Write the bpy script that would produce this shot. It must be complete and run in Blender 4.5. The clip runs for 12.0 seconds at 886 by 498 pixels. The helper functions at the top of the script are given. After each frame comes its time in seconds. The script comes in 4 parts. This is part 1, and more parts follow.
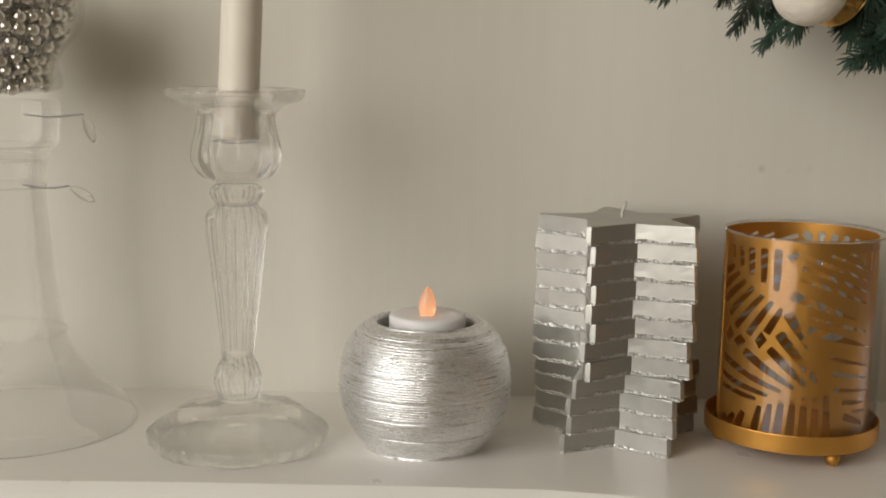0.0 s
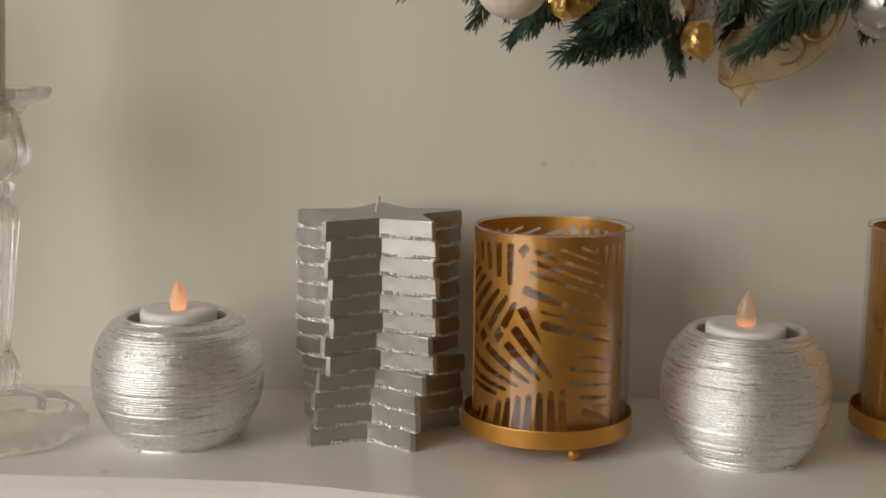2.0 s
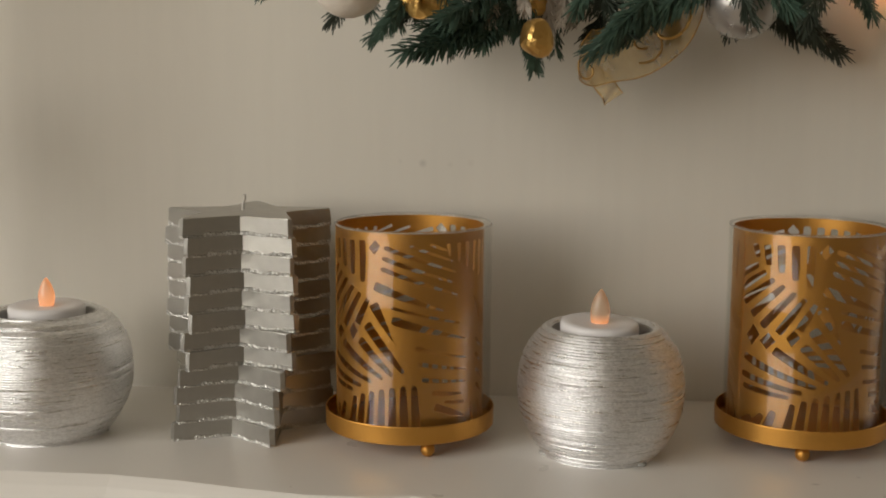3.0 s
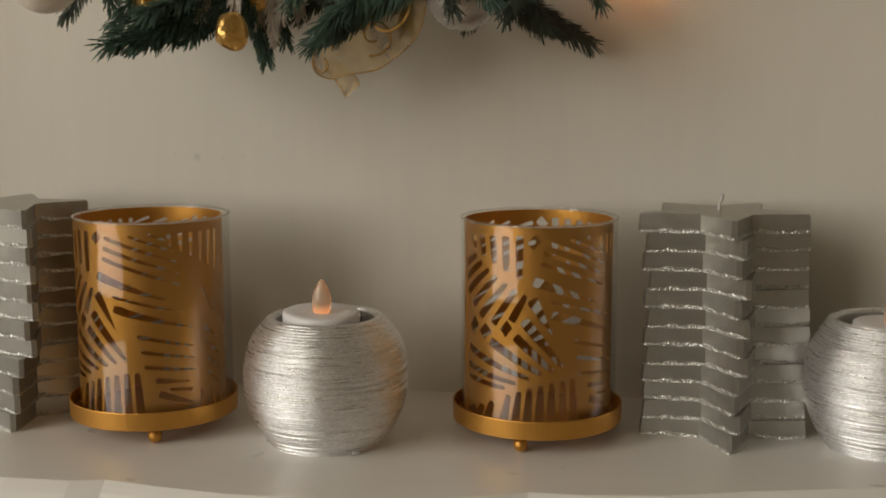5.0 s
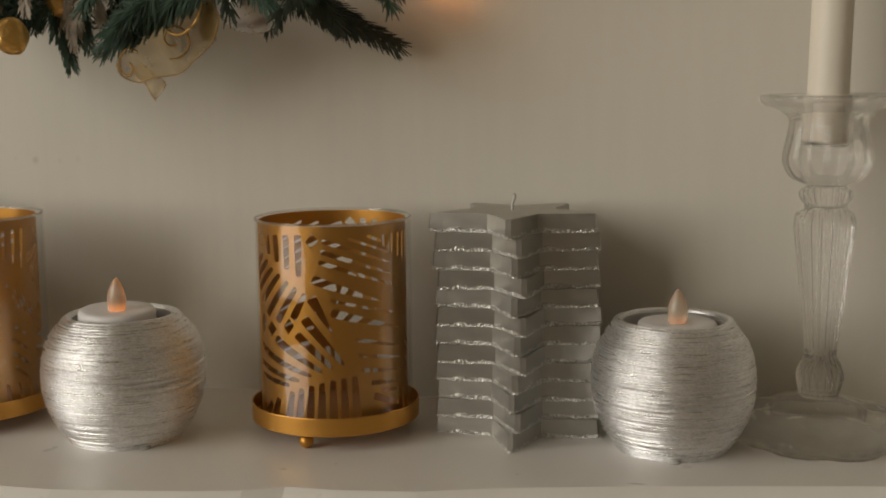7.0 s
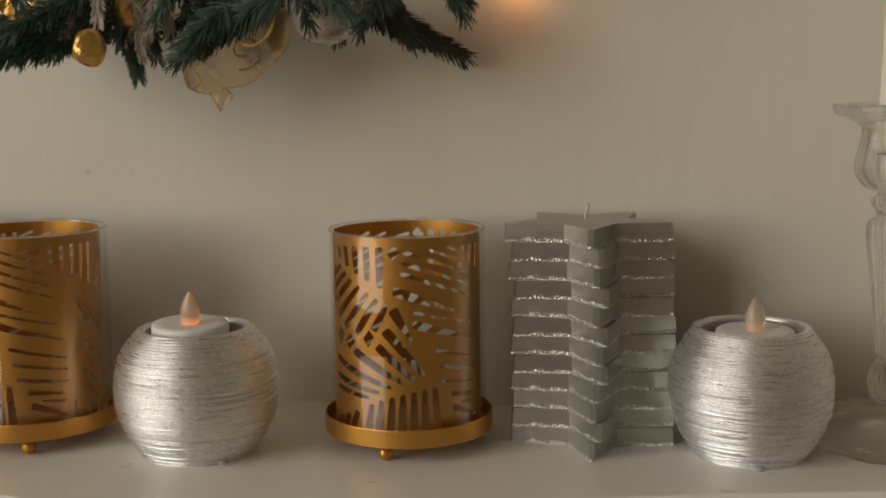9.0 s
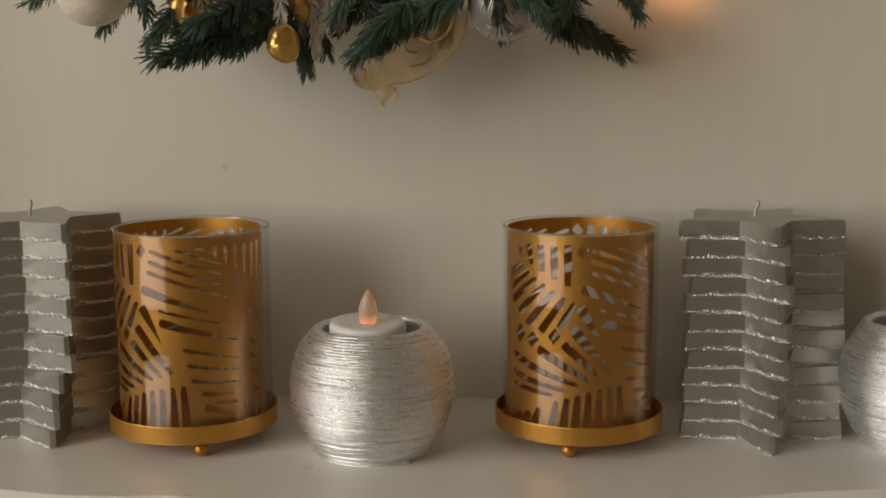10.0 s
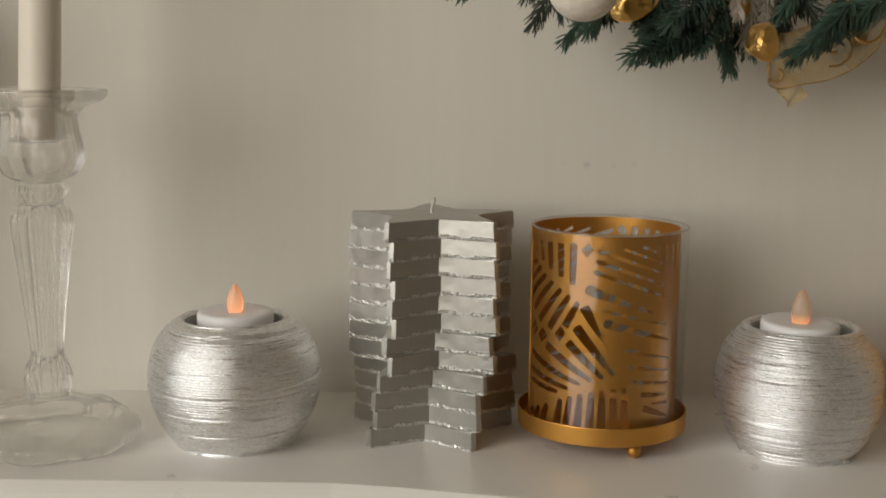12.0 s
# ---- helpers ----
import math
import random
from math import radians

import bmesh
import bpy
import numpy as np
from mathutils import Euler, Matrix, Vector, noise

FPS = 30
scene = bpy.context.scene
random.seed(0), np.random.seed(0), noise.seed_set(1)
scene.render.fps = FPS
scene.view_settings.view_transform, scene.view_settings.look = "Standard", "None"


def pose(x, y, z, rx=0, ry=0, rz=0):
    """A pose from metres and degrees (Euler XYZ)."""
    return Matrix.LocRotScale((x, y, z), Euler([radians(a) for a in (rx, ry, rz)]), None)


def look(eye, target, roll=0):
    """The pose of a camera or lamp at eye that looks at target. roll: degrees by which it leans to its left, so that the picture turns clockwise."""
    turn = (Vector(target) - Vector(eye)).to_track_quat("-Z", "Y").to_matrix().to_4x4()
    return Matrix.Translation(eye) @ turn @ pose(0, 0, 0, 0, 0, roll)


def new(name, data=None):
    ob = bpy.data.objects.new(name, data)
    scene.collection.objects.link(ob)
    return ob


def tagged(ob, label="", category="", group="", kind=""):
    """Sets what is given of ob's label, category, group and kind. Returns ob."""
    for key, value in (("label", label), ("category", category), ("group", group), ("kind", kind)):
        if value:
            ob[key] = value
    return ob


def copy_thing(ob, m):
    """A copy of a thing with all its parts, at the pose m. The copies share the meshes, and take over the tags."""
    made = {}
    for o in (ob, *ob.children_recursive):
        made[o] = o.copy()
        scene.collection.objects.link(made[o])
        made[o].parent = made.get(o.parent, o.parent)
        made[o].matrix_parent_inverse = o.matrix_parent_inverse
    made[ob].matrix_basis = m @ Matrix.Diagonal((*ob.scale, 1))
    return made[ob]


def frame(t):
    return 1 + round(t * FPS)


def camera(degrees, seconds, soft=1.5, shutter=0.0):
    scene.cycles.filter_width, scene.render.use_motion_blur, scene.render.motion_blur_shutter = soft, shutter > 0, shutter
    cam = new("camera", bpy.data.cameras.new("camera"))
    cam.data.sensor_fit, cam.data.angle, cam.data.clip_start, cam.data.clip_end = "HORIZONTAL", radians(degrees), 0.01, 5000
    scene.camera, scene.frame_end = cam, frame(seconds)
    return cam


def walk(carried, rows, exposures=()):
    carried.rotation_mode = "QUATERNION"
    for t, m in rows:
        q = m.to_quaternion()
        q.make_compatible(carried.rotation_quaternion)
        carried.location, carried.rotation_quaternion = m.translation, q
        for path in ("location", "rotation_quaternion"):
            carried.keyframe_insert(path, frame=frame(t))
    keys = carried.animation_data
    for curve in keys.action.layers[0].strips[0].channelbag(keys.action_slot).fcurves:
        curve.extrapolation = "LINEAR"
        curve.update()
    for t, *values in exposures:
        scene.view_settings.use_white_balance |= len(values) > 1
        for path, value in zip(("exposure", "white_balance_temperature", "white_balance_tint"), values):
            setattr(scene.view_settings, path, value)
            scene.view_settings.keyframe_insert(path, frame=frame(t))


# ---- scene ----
cam = camera(40.0, 12.0, soft=1.9)
ROWS = [
    (0.0, 0.0235, -0.6017, 0.1929, 1.81, -9.09, -1.03),
    (0.5, 0.0577, -0.6017, 0.1935, 2.43, -9.15, -0.87),
    (1.0, 0.0951, -0.6011, 0.1937, 3.10, -9.17, -0.72),
    (1.5, 0.1351, -0.6006, 0.1934, 3.75, -9.13, -0.59),
    (2.0, 0.1770, -0.5976, 0.1921, 4.49, -9.04, -0.48),
    (2.5, 0.2191, -0.5974, 0.1902, 5.18, -8.85, -0.39),
    (3.0, 0.2616, -0.5968, 0.1880, 5.90, -8.63, -0.36),
    (5.0, 0.4327, -0.5825, 0.1848, 9.39, -8.62, 0.11),
    (5.5, 0.4811, -0.5825, 0.1846, 10.29, -8.54, 0.18),
    (6.0, 0.5270, -0.5771, 0.1828, 11.15, -8.43, 0.26),
    (6.5, 0.5673, -0.5663, 0.1802, 12.21, -8.29, 0.38),
    (8.5, 0.5603, -0.5640, 0.1791, 12.21, -7.72, 0.93),
    (9.0, 0.5062, -0.5765, 0.1840, 10.02, -8.00, 0.73),
    (9.5, 0.4443, -0.5860, 0.1880, 7.98, -8.35, 0.53),
    (10.0, 0.3796, -0.5931, 0.1912, 6.26, -8.73, 0.34),
    (10.5, 0.3146, -0.5990, 0.1941, 4.92, -9.07, 0.14),
    (11.0, 0.2496, -0.6028, 0.1950, 3.82, -9.19, -0.05),
    (11.5, 0.1835, -0.6047, 0.1939, 2.78, -9.08, -0.26),
    (12.0, 0.1179, -0.6047, 0.1911, 1.56, -8.88, -0.55),
]
walk(cam, [(t, pose(x, y, z, 90 + pitch, roll, yaw)) for t, x, y, z, yaw, pitch, roll in ROWS],
     exposures=[(0.0, -0.09, 6400, 10), (1.0, -0.18, 6400, 10), (2.5, -0.24, 6550, 11), (6.0, -0.36, 6800, 10.5), (9.5, -0.38, 6800, 10.5), (12.0, -0.25, 6450, 10)])

from mathutils.geometry import delaunay_2d_cdt

# ---- world, window light, exposure ----
world = bpy.data.worlds.new("world")
scene.world = world
world.use_nodes = True
wn = world.node_tree.nodes
sky = wn.new("ShaderNodeTexSky")
sky.sky_type, sky.sun_disc = "NISHITA", False
sky.sun_elevation, sky.sun_rotation = radians(30), radians(200)
wn["Background"].inputs["Strength"].default_value = 0.1
world.node_tree.links.new(sky.outputs["Color"], wn["Background"].inputs["Color"])


def area_lamp(name, eye, target, w, h, watts, colour):
    la = bpy.data.lights.new(name, "AREA")
    la.shape, la.size, la.size_y, la.energy, la.color = "RECTANGLE", w, h, watts, colour
    ob = new(name, la)
    ob.matrix_world = look(eye, target)
    return ob


WIN_Y0, WIN_Y1, WIN_Z0, WIN_Z1, WEST = -3.60, -0.75, 0.05, 1.46, -1.25
area_lamp("window_light", (WEST - 0.02, (WIN_Y0 + WIN_Y1) / 2, (WIN_Z0 + WIN_Z1) / 2), (0, (WIN_Y0 + WIN_Y1) / 2, (WIN_Z0 + WIN_Z1) / 2),
          WIN_Y1 - WIN_Y0, WIN_Z1 - WIN_Z0, 68.0, (1.0, 0.96, 0.875))


# ---- materials ----
def material(name, base, rough=0.5, metal=0.0, bump=0.0, scale=(200, 200, 200), vary=0.06, coarse=6.0, spec=0.5, detail=4.0, rvary=0.0):
    """Principled with colour variation at two scales and a fine bump in object space."""
    m = bpy.data.materials.new(name)
    m.use_nodes = True
    nt = m.node_tree
    N, L = nt.nodes, nt.links
    b = N["Principled BSDF"]
    b.inputs["Roughness"].default_value, b.inputs["Metallic"].default_value = rough, metal
    b.inputs["Specular IOR Level"].default_value = spec
    tc, mp = N.new("ShaderNodeTexCoord"), N.new("ShaderNodeMapping")
    mp.inputs["Scale"].default_value = scale
    L.new(tc.outputs["Object"], mp.inputs["Vector"])
    n1, n2 = N.new("ShaderNodeTexNoise"), N.new("ShaderNodeTexNoise")
    n1.inputs["Scale"].default_value, n1.inputs["Detail"].default_value = 1.0, detail
    n2.inputs["Scale"].default_value, n2.inputs["Detail"].default_value = coarse, 3.0
    L.new(mp.outputs["Vector"], n1.inputs["Vector"])
    L.new(tc.outputs["Object"], n2.inputs["Vector"])
    add = N.new("ShaderNodeMath")
    add.operation = "ADD"
    L.new(n1.outputs["Fac"], add.inputs[0])
    L.new(n2.outputs["Fac"], add.inputs[1])
    rng = N.new("ShaderNodeMapRange")
    rng.inputs["From Min"].default_value, rng.inputs["From Max"].default_value = 0.6, 1.4
    rng.inputs["To Min"].default_value, rng.inputs["To Max"].default_value = 1 - vary, 1 + vary
    L.new(add.outputs[0], rng.inputs["Value"])
    mul = N.new("ShaderNodeVectorMath")
    mul.operation = "SCALE"
    mul.inputs[0].default_value = base[:3]
    L.new(rng.outputs[0], mul.inputs["Scale"])
    L.new(mul.outputs[0], b.inputs["Base Color"])
    if rvary:
        rr = N.new("ShaderNodeMapRange")
        rr.inputs["From Min"].default_value, rr.inputs["From Max"].default_value = 0.3, 0.7
        rr.inputs["To Min"].default_value, rr.inputs["To Max"].default_value = rough - rvary, rough + rvary
        L.new(n1.outputs["Fac"], rr.inputs["Value"])
        L.new(rr.outputs[0], b.inputs["Roughness"])
    if bump:
        bp = N.new("ShaderNodeBump")
        bp.inputs["Strength"].default_value, bp.inputs["Distance"].default_value = 1.0, bump
        L.new(n1.outputs["Fac"], bp.inputs["Height"])
        L.new(bp.outputs[0], b.inputs["Normal"])
    return m


def glass_material(name, ior, rough=0.02, clear=0.0):
    """Solid glass; clear is the share of light that goes straight through."""
    m = bpy.data.materials.new(name)
    m.use_nodes = True
    N, L = m.node_tree.nodes, m.node_tree.links
    b = N["Principled BSDF"]
    b.inputs["Base Color"].default_value = (0.985, 0.985, 0.98, 1)
    b.inputs["Roughness"].default_value, b.inputs["IOR"].default_value = rough, ior
    b.inputs["Transmission Weight"].default_value = 1.0
    if clear:
        tr, mx = N.new("ShaderNodeBsdfTransparent"), N.new("ShaderNodeMixShader")
        mx.inputs[0].default_value = clear
        L.new(b.outputs[0], mx.inputs[1])
        L.new(tr.outputs[0], mx.inputs[2])
        L.new(mx.outputs[0], N["Material Output"].inputs["Surface"])
    return m


def thin_glass(name, edge, tint):
    """Thin blown glass: light goes straight through, the gloss grows towards the edges."""
    m = bpy.data.materials.new(name)
    m.use_nodes = True
    N, L = m.node_tree.nodes, m.node_tree.links
    N.remove(N["Principled BSDF"])
    tr, gl, lw, pw, mx = (N.new("ShaderNode" + k) for k in ("BsdfTransparent", "BsdfGlossy", "LayerWeight", "MapRange", "MixShader"))
    tr.inputs["Color"].default_value = (*tint, 1)
    gl.inputs["Roughness"].default_value = 0.04
    lw.inputs["Blend"].default_value = 0.10
    pw.inputs["To Min"].default_value, pw.inputs["To Max"].default_value = 0.022, edge
    L.new(lw.outputs["Facing"], pw.inputs["Value"])
    L.new(pw.outputs[0], mx.inputs[0])
    L.new(tr.outputs[0], mx.inputs[1])
    L.new(gl.outputs[0], mx.inputs[2])
    L.new(mx.outputs[0], N["Material Output"].inputs["Surface"])
    return m


def flame_material(name, colour, power, high):
    """Frosted plastic bulb lit from a small lamp in its foot: it glows most near the bottom."""
    m = bpy.data.materials.new(name)
    m.use_nodes = True
    N, L = m.node_tree.nodes, m.node_tree.links
    b = N["Principled BSDF"]
    b.inputs["Base Color"].default_value = (0.76, 0.70, 0.58, 1)
    b.inputs["Transmission Weight"].default_value = 0.72
    b.inputs["Roughness"].default_value = 0.22
    b.inputs["Subsurface Weight"].default_value = 0.3
    b.inputs["Subsurface Radius"].default_value = (0.004, 0.003, 0.002)
    b.inputs["Emission Color"].default_value = (*colour, 1)
    tc, sp, rg = N.new("ShaderNodeTexCoord"), N.new("ShaderNodeSeparateXYZ"), N.new("ShaderNodeMapRange")
    L.new(tc.outputs["Object"], sp.inputs[0])
    L.new(sp.outputs["Z"], rg.inputs["Value"])
    rg.inputs["From Min"].default_value, rg.inputs["From Max"].default_value = 0.0005, high
    rg.inputs["To Min"].default_value, rg.inputs["To Max"].default_value = power, power * 0.08
    L.new(rg.outputs[0], b.inputs["Emission Strength"])
    return m


M_WALL = material("wall_paint", (0.69, 0.655, 0.58), 0.75, bump=0.00016, scale=(120, 120, 9), vary=0.030, coarse=5.0, detail=6)
N, L = M_WALL.node_tree.nodes, M_WALL.node_tree.links
wall_bsdf = N["Principled BSDF"]
wall_tc = N.new("ShaderNodeTexCoord")
for sx, sz, sr, dark in ((0.1806, 0.1330, 0.0022, 0.82), (0.1960, 0.1325, 0.0016, 0.94), (0.2075, 0.1335, 0.0020, 0.95), (0.1680, 0.1340, 0.0014, 0.95)):
    # a small scuff in the paint
    ds, rg, ml = N.new("ShaderNodeVectorMath"), N.new("ShaderNodeMapRange"), N.new("ShaderNodeVectorMath")
    ds.operation, ml.operation = "DISTANCE", "SCALE"
    ds.inputs[1].default_value = (sx, 0.0755 + 0.027 * sx, sz)
    L.new(wall_tc.outputs["Object"], ds.inputs[0])
    L.new(ds.outputs["Value"], rg.inputs["Value"])
    rg.inputs["From Min"].default_value, rg.inputs["From Max"].default_value = sr * 0.2, sr * 1.3
    rg.inputs["To Min"].default_value, rg.inputs["To Max"].default_value = dark, 1.0
    L.new(wall_bsdf.inputs["Base Color"].links[0].from_socket, ml.inputs[0])
    L.new(rg.outputs[0], ml.inputs["Scale"])
    L.new(ml.outputs[0], wall_bsdf.inputs["Base Color"])
M_ROOM = material("room_paint", (0.30, 0.265, 0.21), 0.8, vary=0.05)
M_FLOOR = material("floor_wood", (0.42, 0.33, 0.23), 0.45, vary=0.2, scale=(3, 40, 3))
M_SHELF = material("shelf_paint", (0.83, 0.80, 0.75), 0.32, scale=(30, 30, 30), vary=0.02, coarse=9.0, rvary=0.05)
N, L = M_SHELF.node_tree.nodes, M_SHELF.node_tree.links
shelf_bsdf = N["Principled BSDF"]
shelf_tc = N.new("ShaderNodeTexCoord")
for sx, sy, wx, dark in ((0.5380, -0.0409, 4.0, 0.55), (0.3768, -0.0504, 2.0, 0.7), (0.3985, -0.0382, 1.0, 0.8)):
    # a small chip or crumb in the paint
    mp, ds, rg, ml = (N.new("ShaderNode" + k) for k in ("Mapping", "VectorMath", "MapRange", "VectorMath"))
    mp.inputs["Location"].default_value = (-sx / wx, -sy, 0)
    mp.inputs["Scale"].default_value = (1 / wx, 1, 1)
    ds.operation, ml.operation = "LENGTH", "SCALE"
    L.new(shelf_tc.outputs["Object"], mp.inputs["Vector"])
    L.new(mp.outputs[0], ds.inputs[0])
    L.new(ds.outputs["Value"], rg.inputs["Value"])
    rg.inputs["From Min"].default_value, rg.inputs["From Max"].default_value = 0.0004, 0.0013
    rg.inputs["To Min"].default_value, rg.inputs["To Max"].default_value = dark, 1.0
    L.new(shelf_bsdf.inputs["Base Color"].links[0].from_socket, ml.inputs[0])
    L.new(rg.outputs[0], ml.inputs["Scale"])
    L.new(ml.outputs[0], shelf_bsdf.inputs["Base Color"])
M_GOLD = material("gold_paint", (0.57, 0.285, 0.060), 0.42, metal=0.85, bump=0.00015, scale=(1500, 1500, 1500), vary=0.08, coarse=40, rvary=0.06)
M_GLASS = thin_glass("clear_glass", 0.42, (0.975, 0.975, 0.965))
M_CRYSTAL = glass_material("pressed_glass", 1.43, 0.0, 0.32)
M_VASE = glass_material("blown_glass", 1.45, 0.0, 0.72)
M_WAX = material("ivory_wax", (0.82, 0.76, 0.66), 0.45, vary=0.03, scale=(60, 60, 20))
M_PLASTIC = material("white_plastic", (0.80, 0.78, 0.78), 0.4, vary=0.02)
M_NEEDLE = material("fir_needles", (0.066, 0.118, 0.086), 0.5, vary=0.45, coarse=60, scale=(300, 300, 300))
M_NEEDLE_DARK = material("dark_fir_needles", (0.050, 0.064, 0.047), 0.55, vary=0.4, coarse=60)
M_FROST = material("frosted_needles", (0.50, 0.45, 0.39), 0.7, vary=0.25, coarse=80)
M_TWIG = material("twig_bark", (0.16, 0.10, 0.06), 0.8, vary=0.2)
M_BRASS = material("gold_foil", (0.74, 0.46, 0.15), 0.38, metal=1.0, bump=0.0020, scale=(110, 110, 110), vary=0.1)
M_PEARL = material("pearl_white", (0.78, 0.72, 0.64), 0.45, bump=0.0008, scale=(220, 220, 220), vary=0.08)
M_SILVERBALL = material("silver_bauble", (0.52, 0.50, 0.48), 0.36, metal=0.85, vary=0.03)
M_BEAD = material("silver_bead", (0.80, 0.78, 0.76), 0.12, metal=1.0, vary=0.03)
M_FLAME_1 = flame_material("lit_bulb", (1.0, 0.29, 0.07), 0.46, 0.017)
M_FLAME_2 = flame_material("dim_bulb", (1.0, 0.27, 0.04), 0.45, 0.0052)
M_FLAME_3 = flame_material("faint_bulb", (1.0, 0.30, 0.08), 0.20, 0.0052)
M_CUP = material("grey_glaze", (0.30, 0.29, 0.28), 0.5, metal=0.3, vary=0.1)
M_PAD = material("clear_rubber", (0.45, 0.44, 0.42), 0.25, vary=0.05)
M_WICK = material("wick", (0.55, 0.52, 0.48), 0.7)
M_GLITTERDOT = material("silver_glitter", (0.85, 0.85, 0.85), 0.2, metal=1.0)


def thread_material(name, tone):
    """Silver lacquer over wound thread: fine ridges round the body, with sparkling grains."""
    m = material(name, tone, 0.32, metal=0.92, bump=0.00005, scale=(60, 60, 1500), vary=0.10, coarse=30, detail=4, rvary=0.08)
    N, L = m.node_tree.nodes, m.node_tree.links
    tc, vo, bp = N.new("ShaderNodeTexCoord"), N.new("ShaderNodeTexVoronoi"), N.new("ShaderNodeBump")
    vo.inputs["Scale"].default_value = 1500
    L.new(tc.outputs["Object"], vo.inputs["Vector"])
    bp.inputs["Strength"].default_value, bp.inputs["Distance"].default_value = 1.0, 0.00018
    L.new(vo.outputs["Distance"], bp.inputs["Height"])
    old = N["Bump"]
    L.new(old.outputs[0], bp.inputs["Normal"])
    b = N["Principled BSDF"]
    L.new(bp.outputs[0], b.inputs["Normal"])
    mp, grain, sc, rg, ml = (N.new("ShaderNode" + k) for k in ("Mapping", "TexVoronoi", "SeparateColor", "MapRange", "VectorMath"))
    mp.inputs["Scale"].default_value = (900, 900, 1900)
    grain.inputs["Scale"].default_value = 1.0
    L.new(tc.outputs["Object"], mp.inputs["Vector"])
    L.new(mp.outputs[0], grain.inputs["Vector"])
    L.new(grain.outputs["Color"], sc.inputs[0])
    L.new(sc.outputs[0], rg.inputs["Value"])
    rg.inputs["To Min"].default_value, rg.inputs["To Max"].default_value = 0.84, 1.12
    ml.operation = "SCALE"
    L.new(b.inputs["Base Color"].links[0].from_socket, ml.inputs[0])
    L.new(rg.outputs[0], ml.inputs["Scale"])
    L.new(ml.outputs[0], b.inputs["Base Color"])
    return m


M_THREAD = thread_material("silver_thread", (0.85, 0.85, 0.855))


def star_material(name, tone):
    """Silver-lacquered wax, with coarse glitter along the foot of each layer."""
    m = material(name, tone, 0.38, metal=0.84, bump=0.00028, scale=(140, 140, 140), vary=0.12, coarse=25, rvary=0.08)
    N, L = m.node_tree.nodes, m.node_tree.links
    tc, sp, vo, rg, ml, bp = (N.new("ShaderNode" + k) for k in ("TexCoord", "SeparateXYZ", "TexVoronoi", "MapRange", "Math", "Bump"))
    vo.inputs["Scale"].default_value = 750
    L.new(tc.outputs["Object"], vo.inputs["Vector"])
    L.new(tc.outputs["Object"], sp.inputs[0])
    nz = N.new("ShaderNodeTexNoise")
    nz.inputs["Scale"].default_value = 140
    L.new(tc.outputs["Object"], nz.inputs["Vector"])
    wob = N.new("ShaderNodeMath")
    wob.operation, wob.inputs[1].default_value = "MULTIPLY_ADD", -0.006
    L.new(nz.outputs["Fac"], wob.inputs[0])
    L.new(sp.outputs["Z"], wob.inputs[2])
    rg.inputs["From Min"].default_value, rg.inputs["From Max"].default_value = -0.0011, -0.0018
    rg.inputs["To Min"].default_value, rg.inputs["To Max"].default_value = 0.0, 1.0
    L.new(wob.outputs[0], rg.inputs["Value"])
    ml.operation = "MULTIPLY"
    L.new(vo.outputs["Distance"], ml.inputs[0])
    L.new(rg.outputs[0], ml.inputs[1])
    bp.inputs["Strength"].default_value, bp.inputs["Distance"].default_value = 1.0, 0.0008
    L.new(ml.outputs[0], bp.inputs["Height"])
    L.new(N["Bump"].outputs[0], bp.inputs["Normal"])
    b = N["Principled BSDF"]
    L.new(bp.outputs[0], b.inputs["Normal"])
    fleck, gt, mx = N.new("ShaderNodeSeparateColor"), N.new("ShaderNodeMath"), N.new("ShaderNodeMix")
    L.new(vo.outputs["Color"], fleck.inputs[0])
    gt.operation = "MULTIPLY"
    L.new(fleck.outputs[0], gt.inputs[0])
    L.new(rg.outputs[0], gt.inputs[1])
    mx.data_type = "RGBA"
    base = b.inputs["Base Color"].links[0].from_socket
    L.new(gt.outputs[0], mx.inputs[0])
    L.new(base, mx.inputs[6])
    mx.inputs[7].default_value = (0.76, 0.76, 0.74, 1)
    L.new(mx.outputs[2], b.inputs["Base Color"])
    return m


M_STAR = star_material("silver_wax", (0.45, 0.437, 0.405))


# ---- mesh helpers ----
def mesh_object(name, verts, faces, mat, parent=None, label="", smooth=True):
    me = bpy.data.meshes.new(name)
    me.from_pydata([tuple(v) for v in verts], [], faces)
    me.materials.append(mat)
    if smooth:
        me.polygons.foreach_set("use_smooth", [True] * len(me.polygons))
    me.update()
    ob = new(name, me)
    ob.parent = parent
    if label:
        ob["label"] = label
    return ob


def part(name, bm, mat, parent=None, label="", smooth=False):
    me = bpy.data.meshes.new(name)
    bmesh.ops.recalc_face_normals(bm, faces=bm.faces)
    bm.to_mesh(me)
    bm.free()
    me.materials.append(mat)
    if smooth:
        me.polygons.foreach_set("use_smooth", [True] * len(me.polygons))
    ob = new(name, me)
    ob.parent = parent
    if label:
        ob["label"] = label
    return ob


def add_box(bm, x0, x1, y0, y1, z0, z1):
    vs = [bm.verts.new((x, y, z)) for x in (x0, x1) for y in (y0, y1) for z in (z0, z1)]
    for q in ((0, 1, 3, 2), (4, 6, 7, 5), (0, 4, 5, 1), (2, 3, 7, 6), (0, 2, 6, 4), (1, 5, 7, 3)):
        bm.faces.new([vs[i] for i in q])


